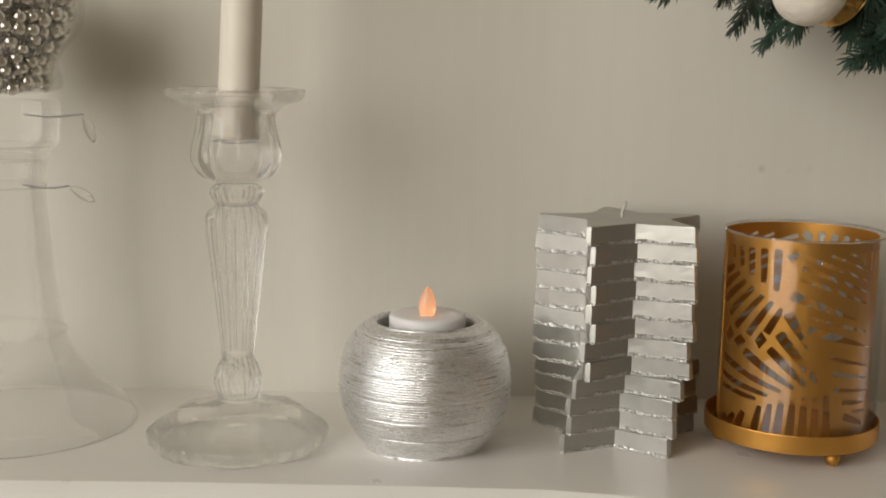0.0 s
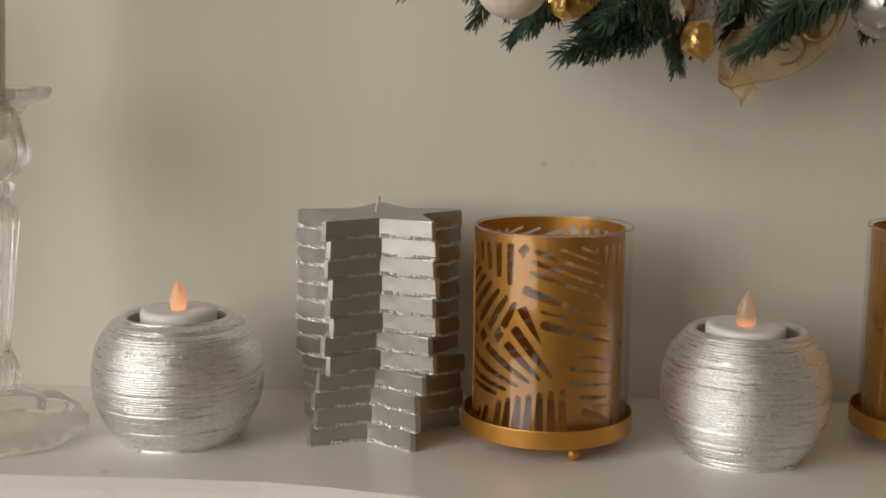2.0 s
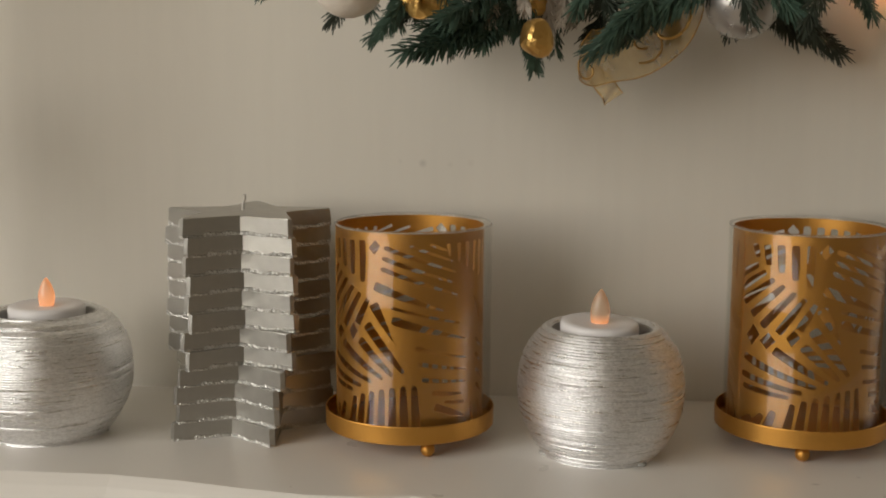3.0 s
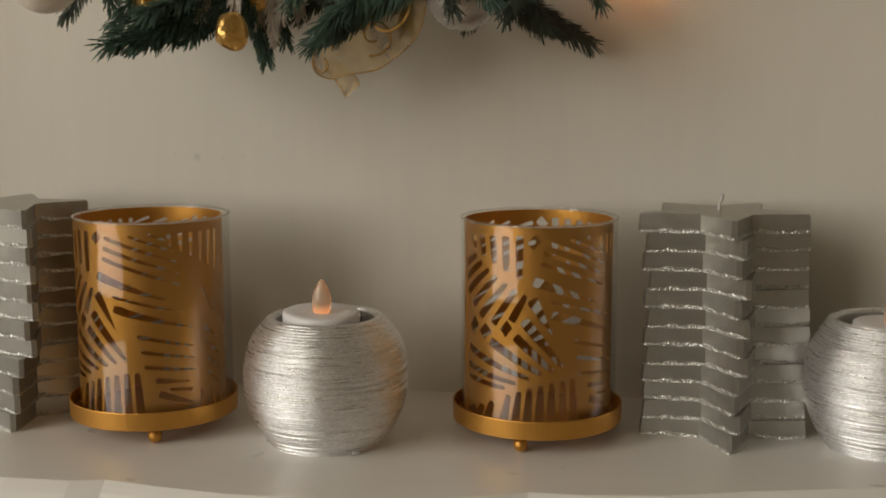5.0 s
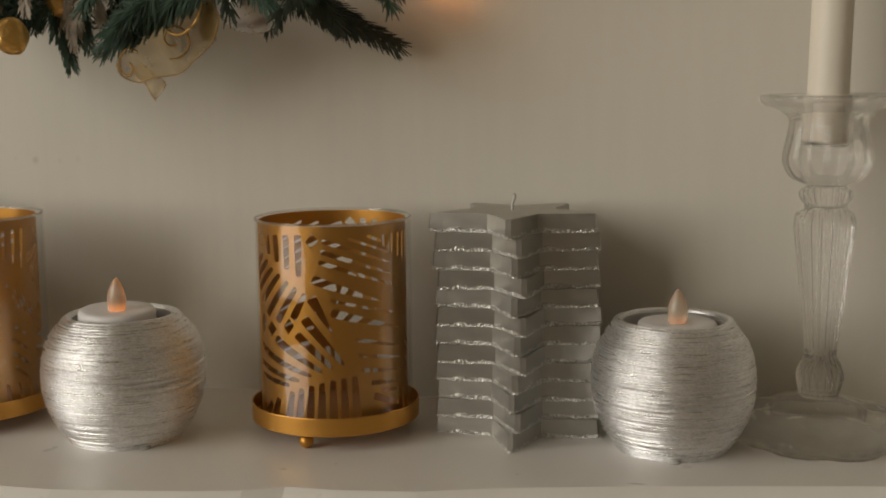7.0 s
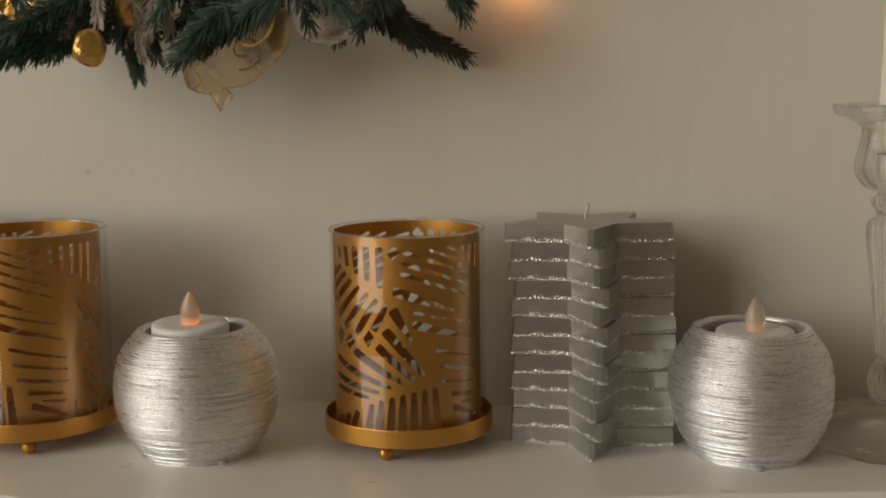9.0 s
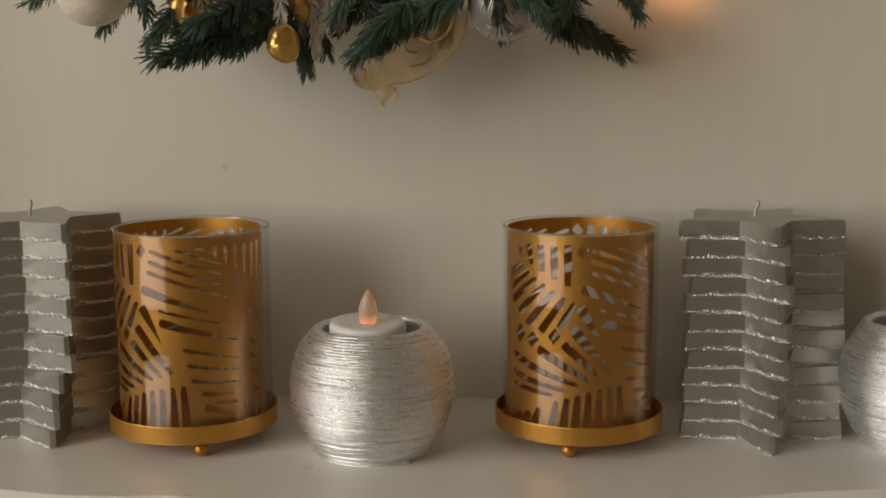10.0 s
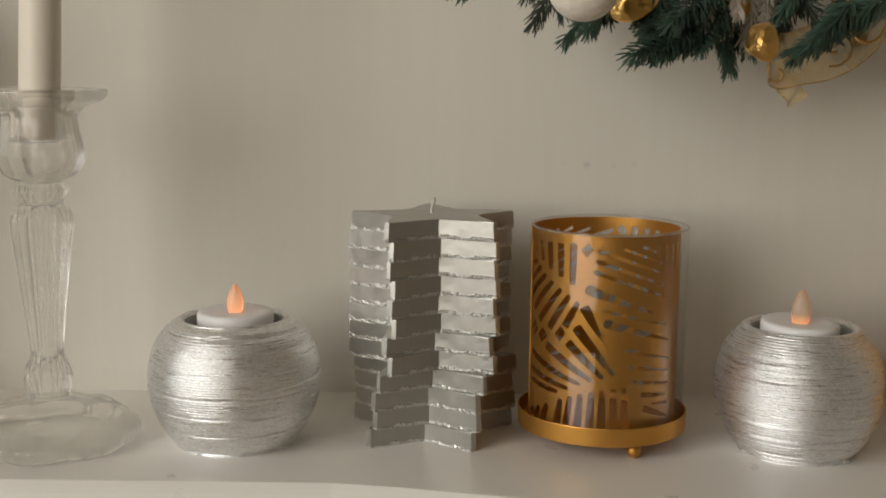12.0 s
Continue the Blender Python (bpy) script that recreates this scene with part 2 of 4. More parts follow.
def box_part(name, dims, mat, parent=None, bevel=0.0, label=""):
    bm = bmesh.new()
    add_box(bm, *dims)
    if bevel:
        bmesh.ops.bevel(bm, geom=bm.edges[:], offset=bevel, segments=2, affect="EDGES")
    return part(name, bm, mat, parent, label)


def thing(name, x, y, z, label, category, group="", turn=0.0):
    e = new(name)
    e.matrix_world = pose(x, y, z, 0, 0, turn)
    return tagged(e, label, category, group)


def smooth_profile(pts, n):
    """Catmull-Rom through (r, z) points, n steps a piece."""
    p = [np.array(q, float) for q in ([pts[0]] + list(pts) + [pts[-1]])]
    out = []
    for i in range(1, len(p) - 2):
        for k in range(n):
            t = k / n
            a, b, c, d = p[i - 1], p[i], p[i + 1], p[i + 2]
            out.append(0.5 * (2 * b + (c - a) * t + (2 * a - 5 * b + 4 * c - d) * t * t + (3 * b - a - 3 * c + d) * t ** 3))
    out.append(p[-2])
    return [(max(float(r), 0.0), float(z)) for r, z in out]


def lathe(profile, segs, warp=None):
    """Verts and faces of a turned body; warp(i, angle, r, z) may change the radius."""
    verts, faces = [], []
    for i, (r, z) in enumerate(profile):
        for k in range(segs):
            a = 2 * math.pi * k / segs
            rr = warp(i, a, r, z) if warp else r
            verts.append((rr * math.cos(a), rr * math.sin(a), z))
    for i in range(len(profile) - 1):
        for k in range(segs):
            k2 = (k + 1) % segs
            faces.append((i * segs + k, i * segs + k2, (i + 1) * segs + k2, (i + 1) * segs + k))
    if profile[0][0] > 1e-6:
        faces.append(tuple(reversed(range(segs))))
    if profile[-1][0] > 1e-6:
        n = len(profile) - 1
        faces.append(tuple(n * segs + k for k in range(segs)))
    return verts, faces


def tube(name, pts, r, mat, parent, label=""):
    verts, faces = [], []
    for i, p in enumerate(pts):
        t = (Vector(pts[min(i + 1, len(pts) - 1)]) - Vector(pts[max(i - 1, 0)])).normalized()
        s = t.orthogonal().normalized()
        q = t.cross(s)
        for k in range(5):
            c = 2 * math.pi * k / 5
            verts.append(Vector(p) + (s * math.cos(c) + q * math.sin(c)) * r)
    for i in range(len(pts) - 1):
        for k in range(5):
            k2 = (k + 1) % 5
            faces.append((i * 5 + k, i * 5 + k2, i * 5 + 5 + k2, i * 5 + 5 + k))
    return mesh_object(name, verts, faces, mat, parent, label)


# ---- the setting ----
FLOOR, CEIL, EAST, SOUTH = -1.15, 1.5, 2.3, -4.6


def wall_y(x):
    return 0.0755 + 0.027 * x


tagged(box_part("floor", (WEST - 0.2, EAST + 0.2, SOUTH - 0.2, 0.3, FLOOR - 0.1, FLOOR), M_FLOOR), "brown wooden floor of the room", "floor", kind="structure")
tagged(box_part("ceiling", (WEST - 0.2, EAST + 0.2, SOUTH - 0.2, 0.3, CEIL, CEIL + 0.1), M_ROOM), "plain painted ceiling", "ceiling", kind="structure")
bm = bmesh.new()
vs = [bm.verts.new((x, wall_y(x) + d, z)) for z in (FLOOR, CEIL) for x, d in ((WEST, 0), (EAST, 0), (EAST, 0.12), (WEST, 0.12))]
for q in ((0, 1, 5, 4), (1, 2, 6, 5), (2, 3, 7, 6), (3, 0, 4, 7), (0, 3, 2, 1), (4, 5, 6, 7)):
    bm.faces.new([vs[i] for i in q])
tagged(part("wall_north", bm, M_WALL), "off-white painted wall with faint brush strokes", "wall", kind="structure")
tagged(box_part("wall_east", (EAST, EAST + 0.12, SOUTH, 0.02, FLOOR, CEIL), M_ROOM), "plain painted wall", "wall", kind="structure")
tagged(box_part("wall_south", (WEST, EAST, SOUTH - 0.12, SOUTH, FLOOR, CEIL), M_ROOM), "plain painted wall", "wall", kind="structure")
bm = bmesh.new()
X0, X1 = WEST - 0.12, WEST
add_box(bm, X0, X1, SOUTH, WIN_Y0, FLOOR, CEIL)
add_box(bm, X0, X1, WIN_Y1, 0.02, FLOOR, CEIL)
add_box(bm, X0, X1, WIN_Y0, WIN_Y1, FLOOR, WIN_Z0)
add_box(bm, X0, X1, WIN_Y0, WIN_Y1, WIN_Z1, CEIL)
tagged(part("wall_west", bm, M_ROOM), "plain painted wall with a window opening", "wall", kind="structure")
win = thing("window_1", X0, (WIN_Y0 + WIN_Y1) / 2, WIN_Z0, "white window that lights the room", "window")
win["kind"] = "structure"
hw, hh = (WIN_Y1 - WIN_Y0) / 2, WIN_Z1 - WIN_Z0
bm = bmesh.new()
for dims in ((0, 0.05, -hw, -hw + 0.05, 0, hh), (0, 0.05, hw - 0.05, hw, 0, hh), (0, 0.05, -hw + 0.05, hw - 0.05, 0, 0.05), (0, 0.05, -hw + 0.05, hw - 0.05, hh - 0.05, hh)):
    add_box(bm, *dims)
part("window_frame", bm, M_PLASTIC, win)
pane = box_part("pane", (0.02, 0.024, -hw + 0.05, hw - 0.05, 0.05, hh - 0.05), M_GLASS, win)
pane.visible_shadow = False

# mantel shelf with a carved, scalloped front
BAYS = [
    [(-1.2, -0.095), (-0.5, -0.092), (-0.19, -0.0836), (-0.1, -0.079), (0.0, -0.0765), (0.055, -0.0757), (0.088, -0.080), (0.12, -0.0867), (0.15, -0.0915), (0.181, -0.0910)],
    [(0.1960, -0.0872), (0.225, -0.0925), (0.255, -0.0962), (0.285, -0.0963), (0.315, -0.0918), (0.345, -0.0875), (0.3690, -0.0820)],
    [(0.3860, -0.0735), (0.41, -0.0735), (0.445, -0.0690), (0.48, -0.0575), (0.53, -0.0460), (0.58, -0.0360), (0.64, -0.0250), (0.8, -0.012), (1.2, 0.0), (1.7, 0.0)],
]
LIP = [(0.0, 0.0), (0.0005, -0.0003), (0.0028, -0.0020), (0.0055, -0.0042), (0.0085, -0.0076), (0.0105, -0.010), (0.011, -0.015), (0.009, -0.020), (0.005, -0.023), (0.004, -0.025), (0.006, -0.027), (0.006, -0.055)]
outline = []
for bay in BAYS:
    xs = np.array([p[0] for p in bay])
    ys = np.array([p[1] for p in bay])
    for x in sorted(set(np.linspace(xs[0], xs[-1], 60)) | set(xs)):
        outline.append((float(x), float(np.interp(x, xs, ys))))
verts, faces = [], []
nl = len(LIP) + 2
for x, y in outline:
    verts.append((x, wall_y(x), 0.0))
    for dy, dz in LIP:
        verts.append((x, y - dy, dz))
    verts.append((x, wall_y(x), -0.055))
for i in range(len(outline) - 1):
    for k in range(nl):
        k2 = (k + 1) % nl
        faces.append((i * nl + k, i * nl + k2, (i + 1) * nl + k2, (i + 1) * nl + k))
faces += [tuple(range(nl)), tuple(reversed([(len(outline) - 1) * nl + k for k in range(nl)]))]
shelf = mesh_object("mantel_shelf", verts, faces, M_SHELF, smooth=False)
tagged(shelf, "glossy off-white painted mantel shelf with scalloped carved front edge", "shelf", kind="structure")


# ---- silver globes with tealights ----
def globe(x, y, radius, seed, label, turn, rough):
    """Round ceramic holder wound with silver thread, hollow at the top."""
    k = radius / 0.0427
    prof = [(0.0, 0.0015), (0.027 * k, 0.0), (0.0300 * k, 0.0012), (0.0365 * k, 0.010), (0.0412 * k, 0.021), (0.0427 * k, 0.0318), (0.0419 * k, 0.0425), (0.0386 * k, 0.0523), (0.0330 * k, 0.0594), (0.0282, 0.0628), (0.0262, 0.0634), (0.0245, 0.0620), (0.0232, 0.0560), (0.0222, 0.0470), (0.0, 0.0465)]
    fine = smooth_profile(prof, 40)
    noise.seed_set(seed)

    def ridge(i, a, r, z):
        """Wound thread: fine even turns that wander a little, with gaps between some of them."""
        if r < 0.02 or i > len(fine) * 0.68:
            return r
        c, s = math.cos(a), math.sin(a)
        wander = 0.9 * noise.noise((c * 0.6, s * 0.6, z * 70 + seed)) + 0.25 * noise.noise((c * 2.0, s * 2.0, z * 200 + seed))
        turn = math.sin(2 * math.pi * z / 0.00120 + a + 1.4 * wander)
        gap = max(0.0, noise.noise((c * 0.4 + 5, s * 0.4, z * 520 + 3 * seed)) - 0.18)
        rough_grain = noise.noise((c * 14, s * 14, z * 1300 + seed))
        return r + rough * (0.00024 * turn * (0.7 + 0.9 * rough_grain) + 0.00005 * rough_grain - 0.0021 * gap)

    verts, faces = lathe(fine, 144, ridge)
    g = thing("globe_candle_holder", x, y, 0.0, label, "candle holder", "silver globe holders", turn)
    mesh_object("body", verts, faces, M_THREAD, g)
    v, f = lathe([(0.0, 0.0467), (0.0219, 0.0468), (0.0229, 0.0560), (0.0239, 0.0606), (0.0243, 0.0616), (0.0240, 0.0617), (0.0233, 0.0608), (0.0222, 0.0560), (0.0212, 0.0475), (0.0, 0.0473)], 64)
    mesh_object("cup", v, f, M_CUP, g, "dull grey inside of the opening")
    for k in range(3):
        a = radians(-115 + 120 * k)
        v, f = lathe([(0.0, 0.0), (0.0026, 0.0), (0.0029, 0.0006), (0.0026, 0.0014), (0.0, 0.0017)], 20)
        o = mesh_object("rubber_pad", v, f, M_PAD, g)
        o.location = (0.0272 * math.cos(a), 0.0272 * math.sin(a), 0.0)
    return g


def tealight(x, y, z, flame_mat, label, tilt=(0, 0), bulb=1.0):
    t = thing("led_tealight", x, y, z, label, "tealight", "tealights")
    t.matrix_world = pose(x, y, z, tilt[0], tilt[1], 0)
    prof = [(0.0, 0.0), (0.0182, 0.0), (0.0187, 0.0006), (0.0190, 0.0160), (0.0186, 0.0174), (0.0176, 0.0181), (0.013, 0.0178), (0.006, 0.0172), (0.0044, 0.0173), (0.0, 0.0173)]
    v, f = lathe(prof, 56)
    mesh_object("case", v, f, M_PLASTIC, t)
    fl = smooth_profile([(0.0, 0.0), (0.0034, 0.0002), (0.0043, 0.003), (0.0045, 0.0060), (0.0039, 0.0098), (0.0027, 0.0130), (0.0014, 0.0156), (0.0, 0.0172)], 5)
    v, f = lathe([(r * bulb, q * bulb) for r, q in fl], 24, lambda i, a, r, q: r * (1 + 0.06 * math.cos(2 * a)))
    b = mesh_object("flame_bulb", v, f, flame_mat, t, "frosted flame-shaped bulb, softly glowing orange")
    b.location = (0, 0, 0.0168)
    return t


globe(-0.0012, -0.0135, 0.0427, 3, "silver thread-wound globe candle holder on the mantel", 0, 0.75)
globe(0.2797, -0.0133, 0.0405, 8, "silver globe candle holder with coarse wound ridges", 70, 1.15)
globe(0.5512, 0.0190, 0.0392, 14, "silver globe holder with rough metallic thread texture", 150, 1.5)
tealight(-0.0005, -0.0130, 0.0482, M_FLAME_1, "white tealight with brightly glowing orange flame bulb", (0, 0), 0.88)
tealight(0.2780, -0.0150, 0.0478, M_FLAME_2, "white tealight with dim flame bulb, sitting slightly askew", (2, 1.5))
tealight(0.5530, 0.0200, 0.0435, M_FLAME_3, "white tealight with almost unlit flame bulb, sunk in holder", (0, 0))


# ---- gold votives with glass cylinders ----
GR, GZ0, GZ1 = 0.0368, 0.0105, 0.1094
SPAN = math.pi * GR


def slot(a, b, w0, w1):
    """A leaf-shaped slot from a to b, blunt at the wider end, as a closed outline."""
    a, b = Vector(a), Vector(b)
    d = (b - a).normalized()
    n = Vector((-d.y, d.x))
    out = []
    widths = ((0.0, w0 * 0.7), (0.04, w0), (0.35, w0 * 0.72 + w1 * 0.38), (0.65, w0 * 0.38 + w1 * 0.72), (0.96, w1), (1.0, w1 * 0.7))
    for t, w in widths:
        out.append(a.lerp(b, t) - n * w * 0.5)
    for t, w in reversed(widths):
        out.append(a.lerp(b, t) + n * w * 0.5)
    return out


def frond_slots():
    """Palm-frond cut-outs of one half of the sleeve, in degrees round (u) and millimetres up (v)."""
    deg = lambda a: radians(a) * GR
    mm = 0.001
    wide = [1.8]
    S = []

    def add(u0, v0, u1, v1, w0=1.0, w1=2.0):
        S.append(slot((deg(u0), v0 * mm), (deg(u1), v1 * mm), w0 * mm * wide[0], w1 * mm * wide[0]))

    def fan(n, p0, p1, e0, e1, w0=1.0, w1=2.4, bow=0.0, grow=1.0):
        """n slots from points along p0..p1 to points along e0..e1, the last one grow times as wide."""
        for k in range(n):
            t = k / (n - 1)
            b = bow * 4 * t * (1 - t)
            g = 1 + (grow - 1) * t
            add(p0[0] + (p1[0] - p0[0]) * t, p0[1] + (p1[1] - p0[1]) * t + b, e0[0] + (e1[0] - e0[0]) * t, e0[1] + (e1[1] - e0[1]) * t + b * 0.3, w0 * g, w1 * g)

    def drop(u, v, du, dv):
        """A small four-sided hole."""
        S.append([Vector((deg(u + a * du), (v + b * dv) * mm)) for a, b in ((-1.2, -0.1), (-0.15, -1.2), (1.2, 0.15), (0.1, 1.2))])

    # low frond: rays above its spine, strips below it
    for u0, v0, u1, v1, w in ((-45, 20.6, -85, 22.6, 1.5), (-36, 23.4, -87, 28.6, 1.8), (-26, 26.2, -85, 37.6, 2.3), (-17, 28.4, -58, 43.0, 2.6), (-9, 30.0, -37, 46.4, 2.5), (-1, 31.8, -30.5, 54.4, 2.9)):
        add(u0, v0, u1, v1, 1.2, w)
    fan(7, (-42, 17.6), (7, 25.6), (-46, 3.4), (9, 3.4), 1.5, 2.3, bow=1.4)
    fan(3, (-56, 13.0), (-75, 7.6), (-62, 3.4), (-85, 3.4), 1.8, 2.6)
    # upper frond: tips along the rim above its spine, rays below it
    fan(5, (-75, 87.0), (-34, 74.6), (-78, 93.2), (-34, 94.6), 1.6, 2.1)
    for u0, v0, u1, v1 in ((-74, 83.4, -95, 76.5), (-67, 80.6, -92, 70.0), (-60, 77.4, -88, 63.8), (-52, 74.8, -79, 58.4), (-44, 71.8, -69, 53.6), (-36.5, 69.2, -55.5, 51.4), (-29, 66.6, -40, 53.6)):
        add(u0, v0, u1, v1, 1.4, 2.2)
    drop(-23, 91.8, 4.2, 3.0)
    drop(-44, 49.8, 4.2, 3.6)
    drop(-63.5, 47.0, 5.6, 3.4)
    drop(-77, 48.6, 5.4, 4.4)
    add(-24.5, 64.6, -9, 47.5, 3.0, 0.4)
    wide[0] = 1.05
    # broad frond fanning out to the other side
    fan(3, (-15.5, 92.0), (-18, 81.8), (40, 79.6), (43, 68.2), 2.3, 0.8)
    add(-23.5, 73.4, 30, 61.2, 4.6, 0.8)
    add(-10, 63.2, 45, 54.4, 1.5, 0.9)
    add(-9.5, 57.2, 51, 46.2, 4.2, 0.7)
    fan(3, (8, 43.8), (13, 28.2), (52, 36.8), (53, 25.0), 2.0, 0.9)
    add(21, 21.4, 47, 19.4, 2.6, 1.2)
    add(23, 14.6, 50, 8.0, 3.6, 1.4)
    add(31, 16.4, 50, 15.0, 1.2, 1.8)
    add(4, 92.8, 38, 84.8, 1.4, 0.8)
    add(19, 93.6, 32, 90.4, 1.5, 0.9)
    # the far frond: tips along the rim, rays beneath
    fan(6, (35, 87.4), (78, 73.0), (34, 93.4), (80, 93.4), 1.0, 2.2)
    fan(4, (62, 66), (84, 56), (74, 52), (98, 42), 1.0, 2.2)
    fan(4, (64, 45), (66, 22), (82, 37), (84, 13), 2.2, 1.0)
    fan(3, (58, 14), (80, 14), (60, 3.4), (84, 3.4), 1.4, 2.6)
    return S


def sleeve_mesh():
    H = GZ1 - GZ0
    slots = []
    for half in (0, 1):
        for s in frond_slots():
            slots.append([Vector((p.x + half * SPAN + SPAN * 0.5, p.y)) for p in s])
    W = 2 * SPAN
    pts, edges = [], []
    NU = 72
    for i in range(NU + 1):
        for v in (0.0, H):
            pts.append(Vector((W * i / NU, v)))
    for i in range(NU):
        edges += [(2 * i, 2 * i + 2), (2 * i + 1, 2 * i + 3)]
    edges += [(0, 1), (2 * NU, 2 * NU + 1)]
    for i in range(1, NU):
        for j in range(1, 20):
            pts.append(Vector((W * (i + 0.5 * (j % 2)) / NU, H * j / 20)))
    for s in slots:
        s = [Vector((min(max(p.x, 0.0004), W - 0.0004), p.y)) for p in s]
        b = len(pts)
        sub = []
        for k in range(len(s)):
            p, q = s[k], s[(k + 1) % len(s)]
            n = max(1, int((q - p).length / 0.003))
            sub += [p.lerp(q, t / n) for t in range(n)]
        pts += sub
        edges += [(b + k, b + (k + 1) % len(sub)) for k in range(len(sub))]
    vo, _, fo = delaunay_2d_cdt(pts, edges, [], 0, 1e-6)[:3]

    def inside(c, poly):
        hit, n = False, len(poly)
        for k in range(n):
            a, b = poly[k], poly[(k + 1) % n]
            if (a.y > c.y) != (b.y > c.y) and c.x < (b.x - a.x) * (c.y - a.y) / (b.y - a.y) + a.x:
                hit = not hit
        return hit
    keep = []
    for f in fo:
        c = sum((vo[i] for i in f), Vector((0, 0))) / len(f)
        if not any(inside(c, s) for s in slots):
            keep.append(list(f))
    bm = bmesh.new()
    bv = [bm.verts.new((GR * math.sin(p.x / GR), -GR * math.cos(p.x / GR), GZ0 + p.y)) for p in vo]
    for f in keep:
        try:
            bm.faces.new([bv[i] for i in f])
        except ValueError:
            pass
    bmesh.ops.delete(bm, geom=[v for v in bm.verts if not v.link_faces], context="VERTS")
    bmesh.ops.remove_doubles(bm, verts=bm.verts[:], dist=1e-5)
    bmesh.ops.recalc_face_normals(bm, faces=bm.faces)
    bmesh.ops.solidify(bm, geom=bm.faces[:], thickness=0.0006)
    return bm


def votive(turn, foot_turn, shift):
    v = thing("votive_holder", 0, 0, 0, "gold metal votive holder with cut-out palm leaves inside a glass cylinder", "candle holder", "gold votive holders")
    sl = new("sleeve", SLEEVE)
    sl.parent, sl["label"] = v, "gold sheet metal with palm-frond cut-outs"
    sl.rotation_euler = (0, 0, radians(turn))
    vv, ff = lathe([(0.0, 0.0079), (0.0418, 0.0079), (0.0425, 0.0084), (0.0427, 0.0168), (0.0425, 0.0173), (0.0420, 0.0172), (0.0417, 0.0100), (0.0, 0.0098)], 96)
    mesh_object("tray", vv, ff, M_GOLD, v, smooth=False)
    for k in range(3):
        a = radians(foot_turn + 120 * k)
        vv, ff = lathe([(0.0001, 0.0)] + [(0.0036 * math.cos(b), 0.0037 + 0.0037 * math.sin(b)) for b in np.linspace(-1.45, 1.2, 9)] + [(0.0016, 0.0085)], 20)
        o = mesh_object("foot", vv, ff, M_GOLD, v)
        o.location = (0.0345 * math.cos(a), 0.0345 * math.sin(a), 0)
    R = 0.0391
    vv, ff = lathe([(R - 0.0003, 0.0104), (R, 0.0108), (R, 0.1096), (R - 0.0004, 0.1101), (R - 0.0008, 0.1096), (R - 0.0008, 0.0108), (R - 0.0003, 0.0104)], 96)
    g = mesh_object("glass_cylinder", vv, [f for f in ff if len(f) == 4], M_GLASS, v, "clear glass tube")
    g.location = shift
    tv, tf = [], []
    for i in range(96):
        for j in range(6):
            p, q = 2 * math.pi * i / 96, 2 * math.pi * j / 6
            rr = R - 0.0003 + 0.0006 * math.cos(q)
            tv.append((rr * math.cos(p), rr * math.sin(p), 0.1100 + 0.0006 * math.sin(q)))
            i2, j2 = (i + 1) % 96, (j + 1) % 6
            tf.append((i * 6 + j, i2 * 6 + j, i2 * 6 + j2, i * 6 + j2))
    rim = mesh_object("glass_rim", tv, tf, M_CRYSTAL, v, "fire-polished glass rim")
    rim.location = shift
    return v


bm = sleeve_mesh()
SLEEVE = bpy.data.meshes.new("sleeve")
bm.to_mesh(SLEEVE)
bm.free()
SLEEVE.materials.append(M_GOLD)
va = votive(-86.6, -68, (0.0018, 0.0, 0))
va.matrix_world = pose(0.184, 0.0, 0)
vb = votive(-65.0, -98, (0.0003, 0.0006, 0))
vb.matrix_world = pose(0.3816, 0.0168, 0)


# ---- star-shaped layered candles ----
def star_layer(R, h, seed):
    """One star slab with blunt points, a slightly uneven outline and dented edges."""
    rnd = random.Random(seed)
    bm = bmesh.new()
    ring = []
    for k in range(10):
        a = radians(-90 + 36 * k)
        if k % 2:
            r = R * INNER * (1 + rnd.uniform(-0.02, 0.02))
            ring.append((r * math.cos(a), r * math.sin(a)))
        else:
            r = R * (1 + rnd.uniform(-0.012, 0.012))
            w = 0.0011 + rnd.uniform(0, 0.0005)
            for side in (-1, 1):
                ring.append((r * math.cos(a) - side * w * math.sin(a), r * math.sin(a) + side * w * math.cos(a)))
    pts = []
    n = len(ring)
    for k in range(n):
        (x0, y0), (x1, y1) = ring[k], ring[(k + 1) % n]
        steps = 1 if math.hypot(x1 - x0, y1 - y0) < 0.005 else 3
        for i in range(steps):
            t = i / steps
            j = 0.00008 if i else 0.0
            pts.append((x0 + (x1 - x0) * t + rnd.uniform(-j, j), y0 + (y1 - y0) * t + rnd.uniform(-j, j)))
    low = [bm.verts.new((x * 1.006, y * 1.006, -rnd.uniform(0, 0.0004))) for x, y in pts]
    top = [bm.verts.new((x * 0.990, y * 0.990, h - rnd.uniform(0, 0.0002))) for x, y in pts]
    n = len(pts)
    for k in range(n):
        bm.faces.new((low[k], low[(k + 1) % n], top[(k + 1) % n], top[k]))
    bm.faces.new(top)
    bm.faces.new(list(reversed(low)))
    edges = [e for e in bm.edges if any(len(f.verts) > 4 for f in e.link_faces)]
    bmesh.ops.bevel(bm, geom=edges, offset=0.0005, segments=2, affect="EDGES", clamp_overlap=True)
    return bm


